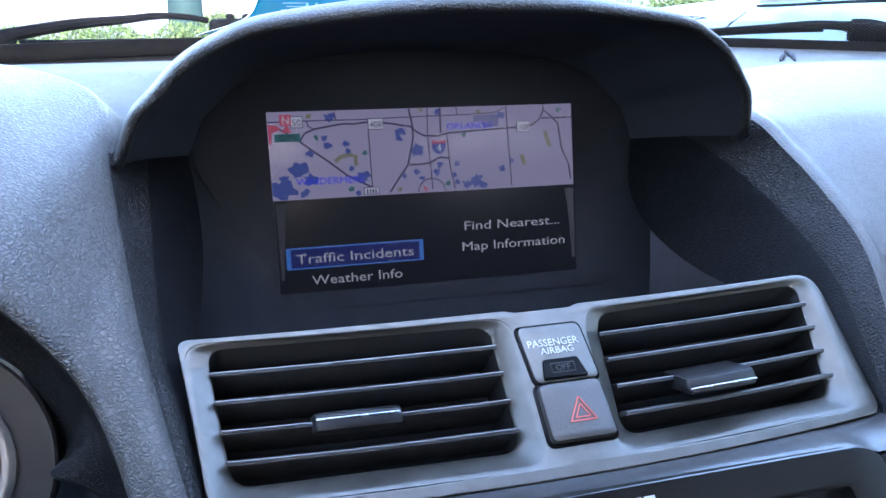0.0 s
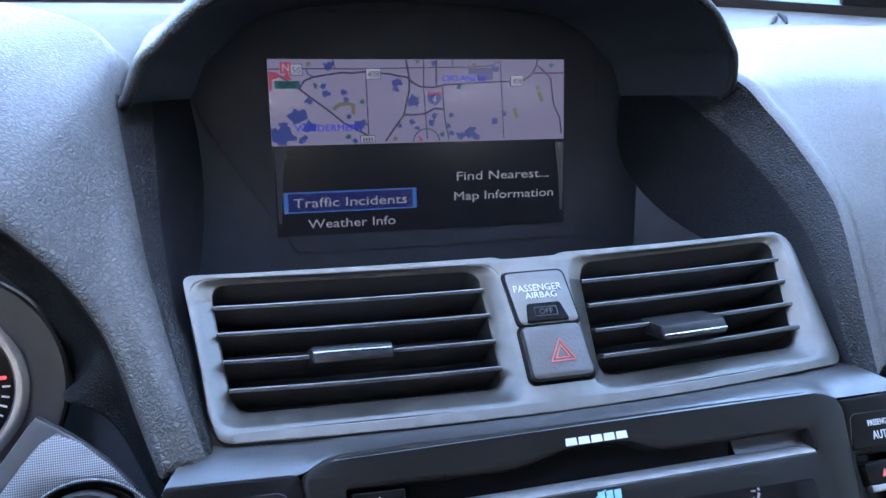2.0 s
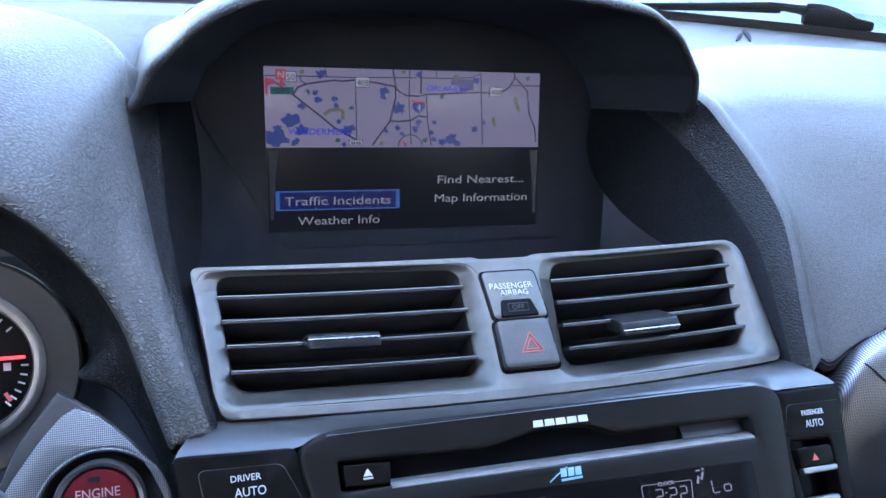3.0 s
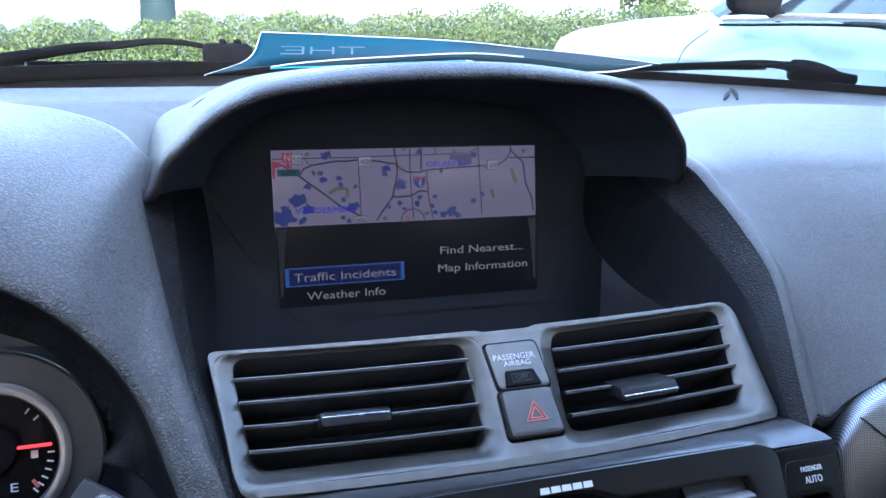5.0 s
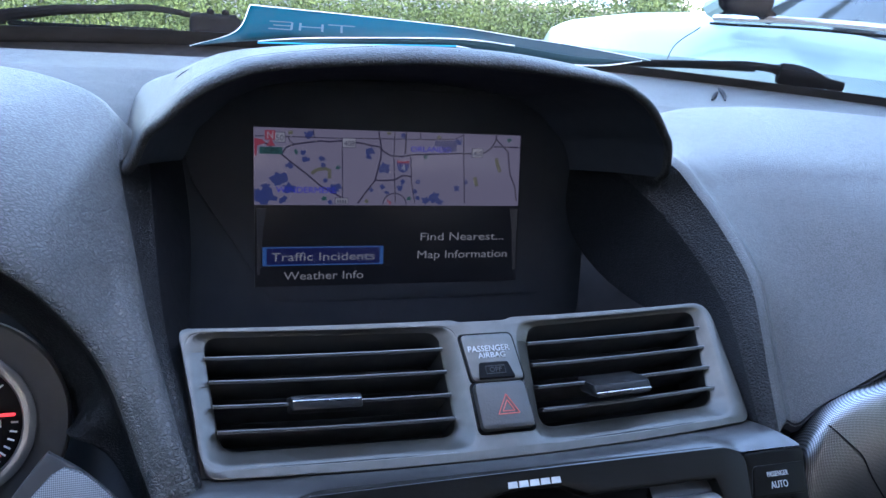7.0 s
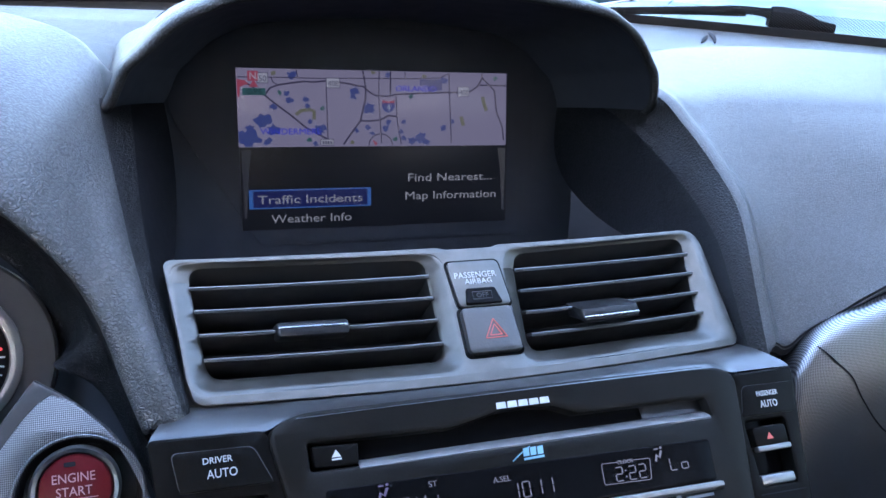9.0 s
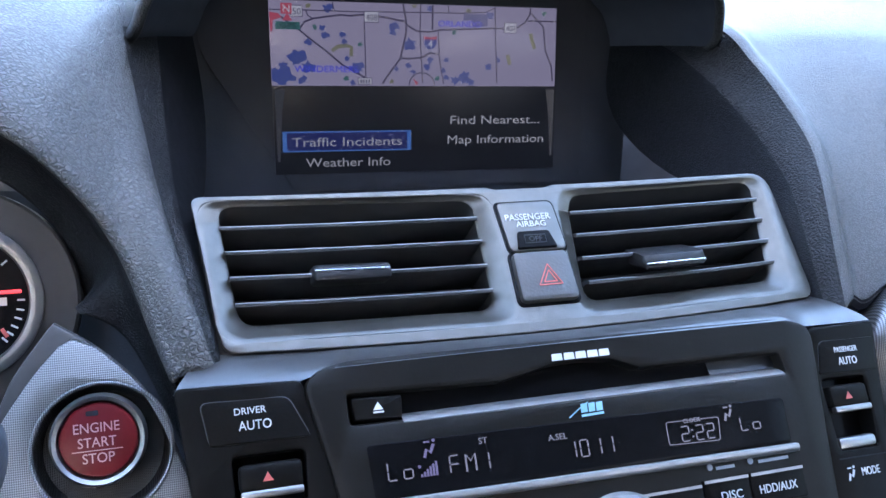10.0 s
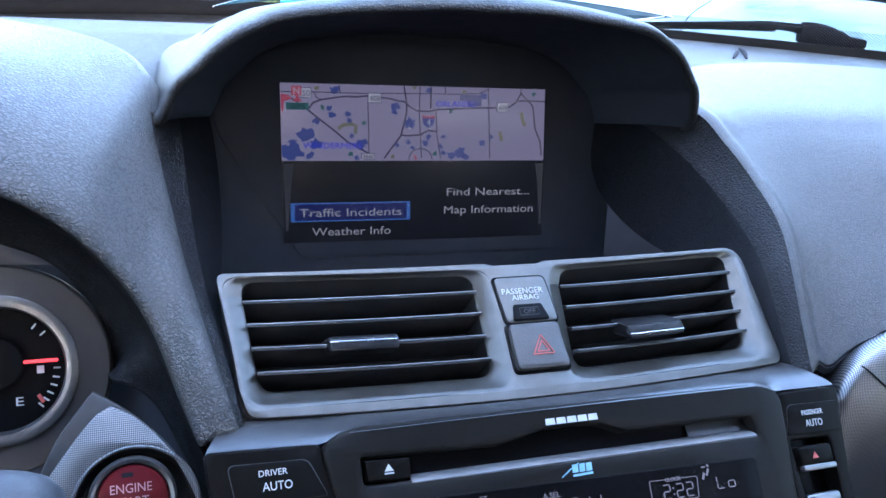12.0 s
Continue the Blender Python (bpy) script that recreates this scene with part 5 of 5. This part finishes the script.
DIAL = Facing(GAUGE.at(0, 0, -0.0055).y, GAUGE.at(0, 0, -0.0055).z, 25, x=-0.2265)
for a in (-52, -40, 2, 12, 21, 30, 38, 46):
    r0, r1 = (0.0212, 0.0240)
    ca, sa = math.cos(radians(a)), math.sin(radians(a))
    stroke([(r0 * ca, r0 * sa), (r1 * ca, r1 * sa)], 0.0007, DIAL, WHITE_PRINT, gauge, "tick", 0.0004)
stroke([(0.0148, 0.0118), (0.0168, 0.0152)], 0.0015, DIAL, RED_PRINT, gauge, "reserve_mark", 0.0004)
part("needle", moved(box(0.026, 0.0014, 0.0012, 0.0004, 1), DIAL.m(0.0105, -0.0028, 0.003)), NEEDLE, gauge, "red needle")
part("hub", moved(turned([(0.0115, 0.0), (0.0115, 0.0035), (0.0105, 0.0046), (0.0, 0.005)], 40), DIAL.m(-0.001, -0.0028, 0.0)), GLOSS, gauge, "black hub cover")
text("E", DIAL, 0.0075, 0.0140, 0.0030, 0.0036, WHITE_PRINT, gauge, h=0.0004)
part("pump_sign", moved(box(0.0028, 0.0032, 0.0003), DIAL.m(0.0160, 0.0010, 0.0003)), WHITE_PRINT, gauge)
bm = turned([(0.0310, -0.003), (0.0318, -0.0004), (0.0335, -0.0008), (0.0440, -0.0016), (0.0451, -0.0026), (0.0452, -0.012)], 72)
part("surround", moved(bm, GAUGE.m(0, 0, 0)), SLAT, gauge, "dark satin surround")

# ---- control stalk on the steering column ----
stalk = thing("control_stalk", (-0.30, -0.25, 0.93), "dark blue-grey control stalk of the steering column", "stalk")
STALK_M = plain("blue_grey_plastic", (0.03, 0.034, 0.042), (0.04, 0.045, 0.053), 0.5, scale=60, grain=0.3)
part("lever", tube([(-0.330, -0.235, 0.944), (-0.260, -0.262, 0.950), (-0.2045, -0.280, 0.953)], lambda f: 0.0105 + 0.0045 * f, 20, 24), STALK_M, stalk)
part("end_knob", moved(turned([(0.0150, -0.02), (0.0160, -0.012), (0.0160, 0.002), (0.0150, 0.008), (0.0120, 0.0125), (0.0070, 0.0148), (0.0, 0.0155)], 36), pose(-0.2045, -0.280, 0.953, 0, 90, -17)), STALK_M, stalk, "rounded end with a soft edge")

# ---- on the dashboard and at the windscreen ----
PAPER_M, pn, plk, pp = material("teal_printed_film")
pv = coords(pn, plk)
psep = pn.new("ShaderNodeSeparateXYZ")
plk.new(pv, psep.inputs[0])
tone = []
for axis, lo, hi in (("Y", 0.004, 0.048), ("X", 0.06, 0.01)):
    mr = pn.new("ShaderNodeMapRange")
    mr.inputs["From Min"].default_value, mr.inputs["From Max"].default_value = lo, hi
    plk.new(psep.outputs[axis], mr.inputs["Value"])
    tone.append(mr.outputs["Result"])
both = pn.new("ShaderNodeMath")
both.operation = "MULTIPLY"
plk.new(tone[0], both.inputs[0])
plk.new(tone[1], both.inputs[1])
film = ramp(pn, plk, both.outputs[0], (0.007, 0.020, 0.024), (0.0, 0.078, 0.118), 0.0, 0.8)
dif, tra, gls = pn.new("ShaderNodeBsdfDiffuse"), pn.new("ShaderNodeBsdfTranslucent"), pn.new("ShaderNodeBsdfGlossy")
gls.inputs["Roughness"].default_value = 0.25
plk.new(film, dif.inputs["Color"])
plk.new(film, tra.inputs["Color"])
m1, m2 = pn.new("ShaderNodeMixShader"), pn.new("ShaderNodeMixShader")
m1.inputs[0].default_value, m2.inputs[0].default_value = 0.5, 0.03
plk.new(dif.outputs[0], m1.inputs[1])
plk.new(tra.outputs[0], m1.inputs[2])
plk.new(m1.outputs[0], m2.inputs[1])
plk.new(gls.outputs[0], m2.inputs[2])
plk.new(m2.outputs[0], pn["Material Output"].inputs["Surface"])
PAPER_D = plain("smoky_teal_film", (0.010, 0.026, 0.032), (0.016, 0.038, 0.046), 0.6, scale=30, spec=0.12)
PAPER_W = plain("white_paper_edge", (0.7, 0.74, 0.76), (0.8, 0.82, 0.84), 0.6, scale=80)
leaf = thing("leaflet", (0.05, 0.1, 1.06), "teal printed leaflet curled on top of the dashboard", "leaflet")
top_edge = [(-0.0736, 0.150, 1.0877), (0.0011, 0.150, 1.0853), (0.0849, 0.150, 1.0820), (0.1417, 0.148, 1.0772), (0.1925, 0.146, 1.0732), (0.2330, 0.135, 1.0696), (0.2500, 0.120, 1.0680)]
low_edge = [(-0.1180, 0.110, 1.0612), (-0.0757, 0.092, 1.0692), (-0.0279, 0.089, 1.0712), (0.0641, 0.088, 1.0753), (0.1346, 0.090, 1.0672), (0.1950, 0.095, 1.0665), (0.2495, 0.119, 1.0678)]
mid_edge = [Vector(a).lerp(Vector(b), 0.5) + Vector((d, 0, e)) for a, b, d, e in zip(low_edge, top_edge, (0.010, 0.004, 0, 0, 0, 0, 0), (-0.004, -0.003, -0.002, -0.001, 0.0, 0.0, 0.0))]
part("sheet", sheet([low_edge, mid_edge, top_edge], 60, 16), PAPER_M, leaf, "saturated teal printed side", thick=0.0004)
# the lower flap, folded over the front of the sheet
flap_top = [(-0.0750, 0.0885, 1.0695), (-0.0600, 0.088, 1.0718), (-0.0405, 0.087, 1.0738), (-0.0096, 0.086, 1.0760), (0.0660, 0.085, 1.0797), (0.1100, 0.084, 1.0775), (0.1700, 0.088, 1.0718), (0.2290, 0.100, 1.0705)]
flap_low = [(-0.0757, 0.0865, 1.0688), (-0.0560, 0.0855, 1.0697), (-0.0279, 0.0845, 1.0706), (0.0150, 0.084, 1.0727), (0.0641, 0.083, 1.0748), (0.1300, 0.083, 1.0668), (0.1850, 0.088, 1.0660), (0.2290, 0.0995, 1.0700)]
part("flap", sheet([flap_low, [Vector(a).lerp(Vector(b), 0.5) + Vector((0, -0.001, 0)) for a, b in zip(flap_low, flap_top)], flap_top], 50, 8), PAPER_D, leaf, "smoky grey-teal flap", thick=0.0003)
for edge, r in ((top_edge, 0.0005), (flap_top[:6], 0.0005), (flap_low[4:], 0.0006), ([low_edge[0], mid_edge[0], top_edge[0]], 0.0004)):
    part("cut_edge", tube([Vector(p) + Vector((0, -0.0004, 0.0002)) for p in edge], r, 6, 40), PAPER_W, leaf, "pale cut edge")
PAPER_L = plain("pale_print_on_film", (0.014, 0.060, 0.085), (0.020, 0.072, 0.098), 0.6, scale=90)
PRINT = Facing(0.1190, 1.0768, 73.3, x=-0.034)
for pts in ([(-0.014, -0.0065), (-0.014, 0.0065)], [(-0.030, -0.0065), (-0.014, -0.0065)], [(-0.027, 0), (-0.014, 0)], [(-0.030, 0.0065), (-0.014, 0.0065)], [(-0.008, -0.0065), (-0.008, 0.0065)], [(0.008, -0.0065), (0.008, 0.0065)], [(-0.008, 0), (0.008, 0)], [(0.022, -0.0065), (0.022, 0.0065)], [(0.012, -0.0065), (0.032, -0.0065)]):
    stroke([(u - 0.2 * v, v) for u, v in pts], 0.0016, PRINT, PAPER_L, leaf, "faint_print", 0.0012)
PAPER_B = plain("bright_blue_fold", (0.01, 0.3, 0.55), (0.015, 0.36, 0.62), 0.4, scale=60)
part("fold_edge", tube([Vector(p) + Vector((0, -0.0004, 0.0002)) for p in flap_low[:5]], 0.0006, 6, 30), PAPER_B, leaf, "bright blue fold")

FRIT = dotted("dotted_black_border", (0.01, 0.01, 0.011), (0.012, 0.012, 0.013), 0.0034, 0.0, 0.5, ("X", "Y"), 0.0)
fn, fl = FRIT.node_tree.nodes, FRIT.node_tree.links
gate = fn.new("ShaderNodeMath")
gate.operation, gate.inputs[1].default_value = "LESS_THAN", 0.27
fl.new(next(n for n in fn if n.type == "MATH" and n.operation == "MULTIPLY_ADD" and not n.inputs[2].links).outputs[0], gate.inputs[0])
fl.new(gate.outputs[0], fn["Principled BSDF"].inputs["Alpha"])
def screen_band(k0, k1, k2, left=-0.70):
    rows = []
    for i in range(41):
        x = left + (0.70 - left) * i / 40
        b, t = Vector((x, base_line(x), 1.018)), Vector((x * 0.87, -0.41 - 0.12 * x * x, 1.39))
        rows.append([b.lerp(t, k) + Vector((0, 0.03, 0.03)) * math.sin(math.pi * max(k, 0)) + Vector((0, -0.006, -0.004)) for k in (k0, k1, k2)])
    return grid(rows)


tagged(part("trim_border", screen_band(-0.035, 0.0, 0.045), BLACK, thick=0.0006), "solid black border at the windscreen foot", "windscreen border", kind="structure")
tagged(part("trim_frit", screen_band(0.045, 0.065, 0.085, 0.22), FRIT, thick=0.0006), "black dotted border printed along the windscreen foot", "windscreen border", kind="structure")

RUBBER = plain("black_rubber", (0.002, 0.002, 0.0024), (0.004, 0.004, 0.0046), 0.9, scale=60, spec=0.02)


def wiper(arm, blade, pivot, label):
    w = thing("wiper", pivot[0], label, "wiper", "windscreen wipers")
    part("arm", tube(arm, lambda f: 0.0028 + 0.0034 * (1 - f) ** 2, 10, 40), RUBBER, w)
    part("blade", tube(blade, 0.0026, 8, 30), RUBBER, w)
    part("pivot_cover", tube(pivot, lambda f: 0.006 + 0.007 * math.sin(math.pi * min(1, f + 0.25)), 12, 20), RUBBER, w, "rounded black pivot cover")


wiper([(-0.2900, 0.402, 1.041), (-0.2246, 0.408, 1.0514), (-0.1843, 0.413, 1.0546), (-0.1475, 0.415, 1.0583), (-0.1207, 0.424, 1.0560), (-0.1030, 0.432, 1.0525)], [(-0.2700, 0.419, 1.0362), (-0.2436, 0.431, 1.0340), (-0.1824, 0.452, 1.0324), (-0.1183, 0.467, 1.0312)], [(-0.42, 0.36, 1.03), (-0.34, 0.385, 1.035), (-0.27, 0.402, 1.042)], "black wiper resting low across the windscreen")
wiper([(0.5160, 0.279, 1.0495), (0.5137, 0.280, 1.0500), (0.4878, 0.300, 1.0506), (0.4541, 0.325, 1.0463), (0.3970, 0.360, 1.0400), (0.3400, 0.390, 1.0340)], [(0.5000, 0.296, 1.0460), (0.4400, 0.338, 1.0410), (0.3400, 0.395, 1.031)], [(0.5180, 0.279, 1.0465), (0.5499, 0.262, 1.0425), (0.5820, 0.249, 1.0380)], "black wiper with a broad cover over its pivot")
cowl_cap = thing("cowl_cover", (-0.072, 0.47, 1.028), "black plastic cover with two knobs below the windscreen", "cowl cover")
part("cap_body", moved(box(0.052, 0.03, 0.026, 0.006, 3), pose(-0.075, 0.462, 1.026)), RUBBER, cowl_cap)
for x in (-0.080, -0.064):
    part("cap_knob", moved(turned([(0.004, -0.002), (0.004, 0.003), (0.0025, 0.005), (0.0, 0.0052)], 12), pose(x, 0.462, 1.052)), RUBBER, cowl_cap)

# ---- outside ----
ASPHALT = plain("worn_asphalt", (0.05, 0.05, 0.053), (0.07, 0.07, 0.073), 0.9, scale=1.2, grain=0.6, grain_scale=120)
ROAD = plain("street_asphalt", (0.040, 0.0405, 0.046), (0.050, 0.0505, 0.056), 0.85, scale=0.6, grain=0.5, grain_scale=90)
CONCRETE = plain("pale_concrete", (0.24, 0.235, 0.225), (0.3, 0.295, 0.285), 0.85, scale=0.8, grain=0.4, grain_scale=60)


def strip(name, y0, y1, z, mat, label, half=400.0, depth=0.1):
    bm = box(half * 2, y1 - y0, depth)
    return tagged(part(name, moved(bm, pose(0, (y0 + y1) / 2, z - depth)), mat, smooth=0), label, name, kind="structure")


ground = bmesh.new()
bmesh.ops.create_grid(ground, x_segments=8, y_segments=8, size=1500)
tagged(part("ground", ground, ASPHALT, smooth=0), "worn grey asphalt of the car park", "ground", kind="structure")
strip("pavement", 6.6, 9.2, 0.10, ROAD, "grey worn pavement beyond the hedge")
strip("road", 9.2, 17.2, 0.02, ROAD, "grey street running past the car park")
strip("kerb", 17.2, 17.45, 0.10, ASPHALT, "dark worn kerb across the street")
strip("pavement_far", 17.45, 60.0, 0.12, CONCRETE, "pale concrete forecourt across the street")

LEAF_M = plain("hedge_leaves", (0.020, 0.035, 0.013), (0.038, 0.058, 0.020), 0.7, scale=3, spec=0.15)


def foliage(name, x0, x1, y0, y1, z0, z1, count, size, label, seed, kind="stuff", mat=None):
    """A clipped hedge or shrub: leaves spread through its bulk, denser at the outside."""
    rng = np.random.RandomState(seed)
    n = count
    p = np.empty((n, 3))
    p[:, 0] = rng.uniform(x0, x1, n)
    a = rng.uniform(0, 1, n) * math.pi
    r = np.sqrt(rng.uniform(0.45, 1.05, n))
    lump = 1 + 0.03 * np.sin(p[:, 0] * 4.1) + 0.03 * np.sin(p[:, 0] * 9.7 + 1.3) + 0.03 * np.sin(p[:, 0] * 23.0) + 0.06 * np.clip(p[:, 0], -2, 3)
    p[:, 1] = (y0 + y1) / 2 + (y1 - y0) / 2 * np.cos(a) * r
    p[:, 2] = z0 + (z1 - z0) * np.abs(np.sin(a)) ** 0.6 * r * lump
    d1 = rng.normal(size=(n, 3)); d1 /= np.linalg.norm(d1, axis=1)[:, None]
    d2 = np.cross(d1, rng.normal(size=(n, 3))); d2 /= np.linalg.norm(d2, axis=1)[:, None]
    s = (size * rng.uniform(0.6, 1.3, n))[:, None]
    verts = np.stack([p - d1 * s, p + d2 * s * 0.5, p + d1 * s, p - d2 * s * 0.5], axis=1).reshape(-1, 3)
    faces = np.arange(4 * n).reshape(-1, 4)
    me = bpy.data.meshes.new(name)
    me.from_pydata(verts.tolist(), [], faces.tolist())
    me.materials.append(mat or LEAF_M)
    return tagged(new(name, me), label, "hedge" if name == "hedge" else "shrub", kind=kind)


foliage("hedge", -6.0, 7.0, 4.3, 5.3, 0.0, 0.77, 280000, 0.013, "clipped green hedge at the edge of the car park", 3)
foliage("shrub", 10.75, 12.0, 17.6, 18.8, 0.0, 1.8, 5000, 0.09, "dark green shrub across the street", 5)

POST = plain("teal_grey_painted_metal", (0.007, 0.015, 0.017), (0.010, 0.02, 0.022), 0.7, scale=8, spec=0.05)
post = thing("lamp_post", (-0.113, 6.2, 0), "teal grey lamp post standing behind the hedge", "lamp post")
part("base", moved(turned([(0.15, 0), (0.15, 0.3), (0.13, 0.36), (0.10, 0.4)], 24), pose(-0.113, 6.2, 0)), POST, post)
part("shaft", moved(turned([(0.125, 0.0), (0.12, 2.0), (0.08, 7.0), (0.0, 7.0)], 24), pose(-0.113, 6.2, 0)), POST, post)
WHITE_P = plain("white_painted_column", (0.7, 0.71, 0.72), (0.8, 0.8, 0.8), 0.6, scale=4)
tagged(part("column", moved(box(0.55, 0.55, 4.0, 0.03), pose(12.5, 17.8, 0.12)), WHITE_P), "white square column across the street", "column")

# ---- cars ----
TYRE = plain("tyre_rubber", (0.012, 0.012, 0.012), (0.02, 0.02, 0.02), 0.8, scale=30)
RIMS = plain("alloy_rim", (0.45, 0.46, 0.47), (0.55, 0.56, 0.57), 0.3, metal=0.9, scale=40)
TINT = plain("dark_car_glass", (0.015, 0.02, 0.024), (0.02, 0.026, 0.03), 0.05, scale=10, rough2=0.07)


def parked_car(at, turn, paint, label, high=1.0):
    """A car with its nose along +y before it is turned; at: the ground under its middle."""
    base = pose(*at, 0, 0, turn)
    car = thing("car", at, label, "car", "parked cars")
    # body: half sections from the tail to the nose
    secs = [(-2.30, 0.70, 0.45, 0.80), (-2.20, 0.82, 0.32, 0.98), (-1.7, 0.89, 0.24, 1.08), (-0.8, 0.91, 0.22, 1.08), (0.4, 0.91, 0.22, 1.065), (0.95, 0.90, 0.22, 1.0), (1.5, 0.885, 0.24, 0.94), (2.0, 0.85, 0.28, 0.885), (2.28, 0.76, 0.36, 0.82), (2.42, 0.60, 0.45, 0.70)]
    rows = []
    for y, w, lo, hi in secs:
        hi *= high
        half = [(0, lo), (w * 0.8, lo), (w * 0.97, lo + 0.06), (w, lo + (hi - lo) * 0.45), (w * 0.985, lo + (hi - lo) * 0.72), (w * 0.93, lo + (hi - lo) * 0.88), (w * 0.84, hi - 0.03), (w * 0.5, hi + 0.02), (0, hi + 0.035)]
        ring = half + [(-x, z) for x, z in half[-2:0:-1]]
        rows.append([Vector((x, y, z)) for x, z in ring + ring[:1]])
    cols = [spline([r[i] for r in rows], 46) for i in range(len(rows[0]))]
    bm = grid(cols)
    bmesh.ops.remove_doubles(bm, verts=bm.verts, dist=1e-5)
    bmesh.ops.holes_fill(bm, edges=bm.edges, sides=0)
    bmesh.ops.recalc_face_normals(bm, faces=bm.faces)
    body = part("body", moved(bm, base), paint, car, smooth=50)
    # cabin
    cab = [(-1.95, 0.62, 0.60, 1.00), (-1.45, 0.80, 0.62, 1.36), (-0.5, 0.82, 0.60, 1.46), (-0.1, 0.82, 0.60, 1.44), (0.35, 0.80, 0.58, 1.26), (0.80, 0.76, 0.56, 1.02)]
    rows = []
    for y, w, wt, hi in cab:
        hi *= high
        lo = 0.94 * high
        half = [(0, lo), (w, lo), (w * 0.94, lo + (hi - lo) * 0.45), (wt + 0.08, lo + (hi - lo) * 0.9), (wt, hi), (0, hi + 0.02)]
        ring = half + [(-x, z) for x, z in half[-2:0:-1]]
        rows.append([Vector((x, y, z)) for x, z in ring + ring[:1]])
    cols = [spline([r[i] for r in rows], 26) for i in range(len(rows[0]))]
    bm = grid(cols)
    bmesh.ops.remove_doubles(bm, verts=bm.verts, dist=1e-5)
    bmesh.ops.holes_fill(bm, edges=bm.edges, sides=0)
    bmesh.ops.recalc_face_normals(bm, faces=bm.faces)
    part("cabin_glass", moved(bm, base), TINT, car, "dark tinted glass", smooth=50)
    part("roof", moved(moved(box(1.22, 1.75, 0.045, 0.02), pose(0, -0.55, 1.435 * high)), base), paint, car)
    for s in (-1, 1):
        pill = [(s * 0.79, 0.78, 1.02 * high), (s * 0.72, 0.35, 1.26 * high), (s * 0.63, -0.05, 1.44 * high), (s * 0.63, -0.5, 1.47 * high), (s * 0.65, -1.35, 1.40 * high), (s * 0.66, -1.95, 1.02 * high)]
        part("pillar", moved(tube(pill, 0.035, 8, 30), base), paint, car)
        mir = part("mirror", moved(moved(box(0.17, 0.12, 0.13, 0.045, 3), pose(s * 0.99, 0.32, 1.03 * high)), base), RUBBER, car, "black door mirror")
        part("mirror_stalk", moved(tube([(s * 0.85, 0.36, 1.025 * high), (s * 0.94, 0.33, 1.06 * high)], 0.022, 8, 4), base), RUBBER, mir)
        part("headlight", moved(moved(box(0.30, 0.42, 0.16, 0.05, 3), pose(s * 0.60, 1.98, 0.60 * high, -18, 0, -s * 24)), base), TINT, car, "headlight")
        for y in (-1.38, 1.36):
            t = turned([(0.20, -0.10), (0.30, -0.11), (0.325, -0.085), (0.33, 0.0), (0.325, 0.085), (0.30, 0.11), (0.20, 0.10)], 32)
            w = part("wheel", moved(t, base @ pose(s * 0.80, y, 0.33, 0, 90, 0)), TYRE, car)
            r = turned([(0.205, -0.09), (0.205, 0.095), (0.17, 0.10), (0.05, 0.075), (0.0, 0.085)], 20)
            part("rim", moved(r, base @ pose(s * 0.80, y, 0.33, 0, 90 * s, 0)), RIMS, w)
            arch = [(s * 0.905, y + 0.37 * math.cos(b), 0.33 + 0.37 * math.sin(b)) for b in [math.pi * k / 12 for k in range(13)]]
            part("wheel_arch", moved(tube(arch, 0.018, 6, 26), base), RUBBER, car)
    for s in (-1, 1):
        part("belt_trim", moved(tube([(s * 0.876, 0.62, 0.998 * high), (s * 0.880, 0.50, 1.008 * high), (s * 0.882, -0.134, 1.05 * high), (s * 0.86, -1.3, 1.075 * high)], 0.011, 8, 20), base), RIMS, car, "bright window sill strip")
        part("belt_seal", moved(tube([(s * 0.889, 0.62, 0.978 * high), (s * 0.893, 0.50, 0.986 * high), (s * 0.895, -0.134, 1.028 * high), (s * 0.875, -1.3, 1.053 * high)], 0.005, 6, 20), base), RUBBER, car, "black seal")
        part("shut_line", moved(tube([(s * 0.904, 0.84, 0.76 * high), (s * 0.902, 0.80, 0.87 * high), (s * 0.872, 0.70, 0.955 * high)], 0.002, 6, 12), base), RUBBER, car)
    # cowl and shut lines
    part("cowl", moved(tube([(-0.72, 0.80, 1.02 * high), (0.0, 0.92, 1.045 * high), (0.72, 0.80, 1.02 * high)], 0.022, 8, 16), base), RUBBER, car)
    return car


PAINT_W = plain("pale_blue_white_car_paint", (0.07, 0.12, 0.14), (0.085, 0.137, 0.157), 0.3, scale=2, coat=0.4)
PAINT_S = plain("silver_car_paint", (0.5, 0.51, 0.52), (0.56, 0.57, 0.58), 0.25, metal=0.4, scale=2, coat=0.6)
PAINT_D = plain("dark_car_paint", (0.03, 0.03, 0.034), (0.04, 0.04, 0.045), 0.25, scale=2, coat=0.6)
parked_car((2.65, 1.52, 0.0), 0, PAINT_W, "pale blue-white car parked in the next bay")
parked_car((9.4, 29.5, 0.12), 90, PAINT_S, "silver car parked across the street")
parked_car((16.6, 31.5, 0.12), 90, PAINT_D, "dark tall vehicle parked across the street", 1.25)
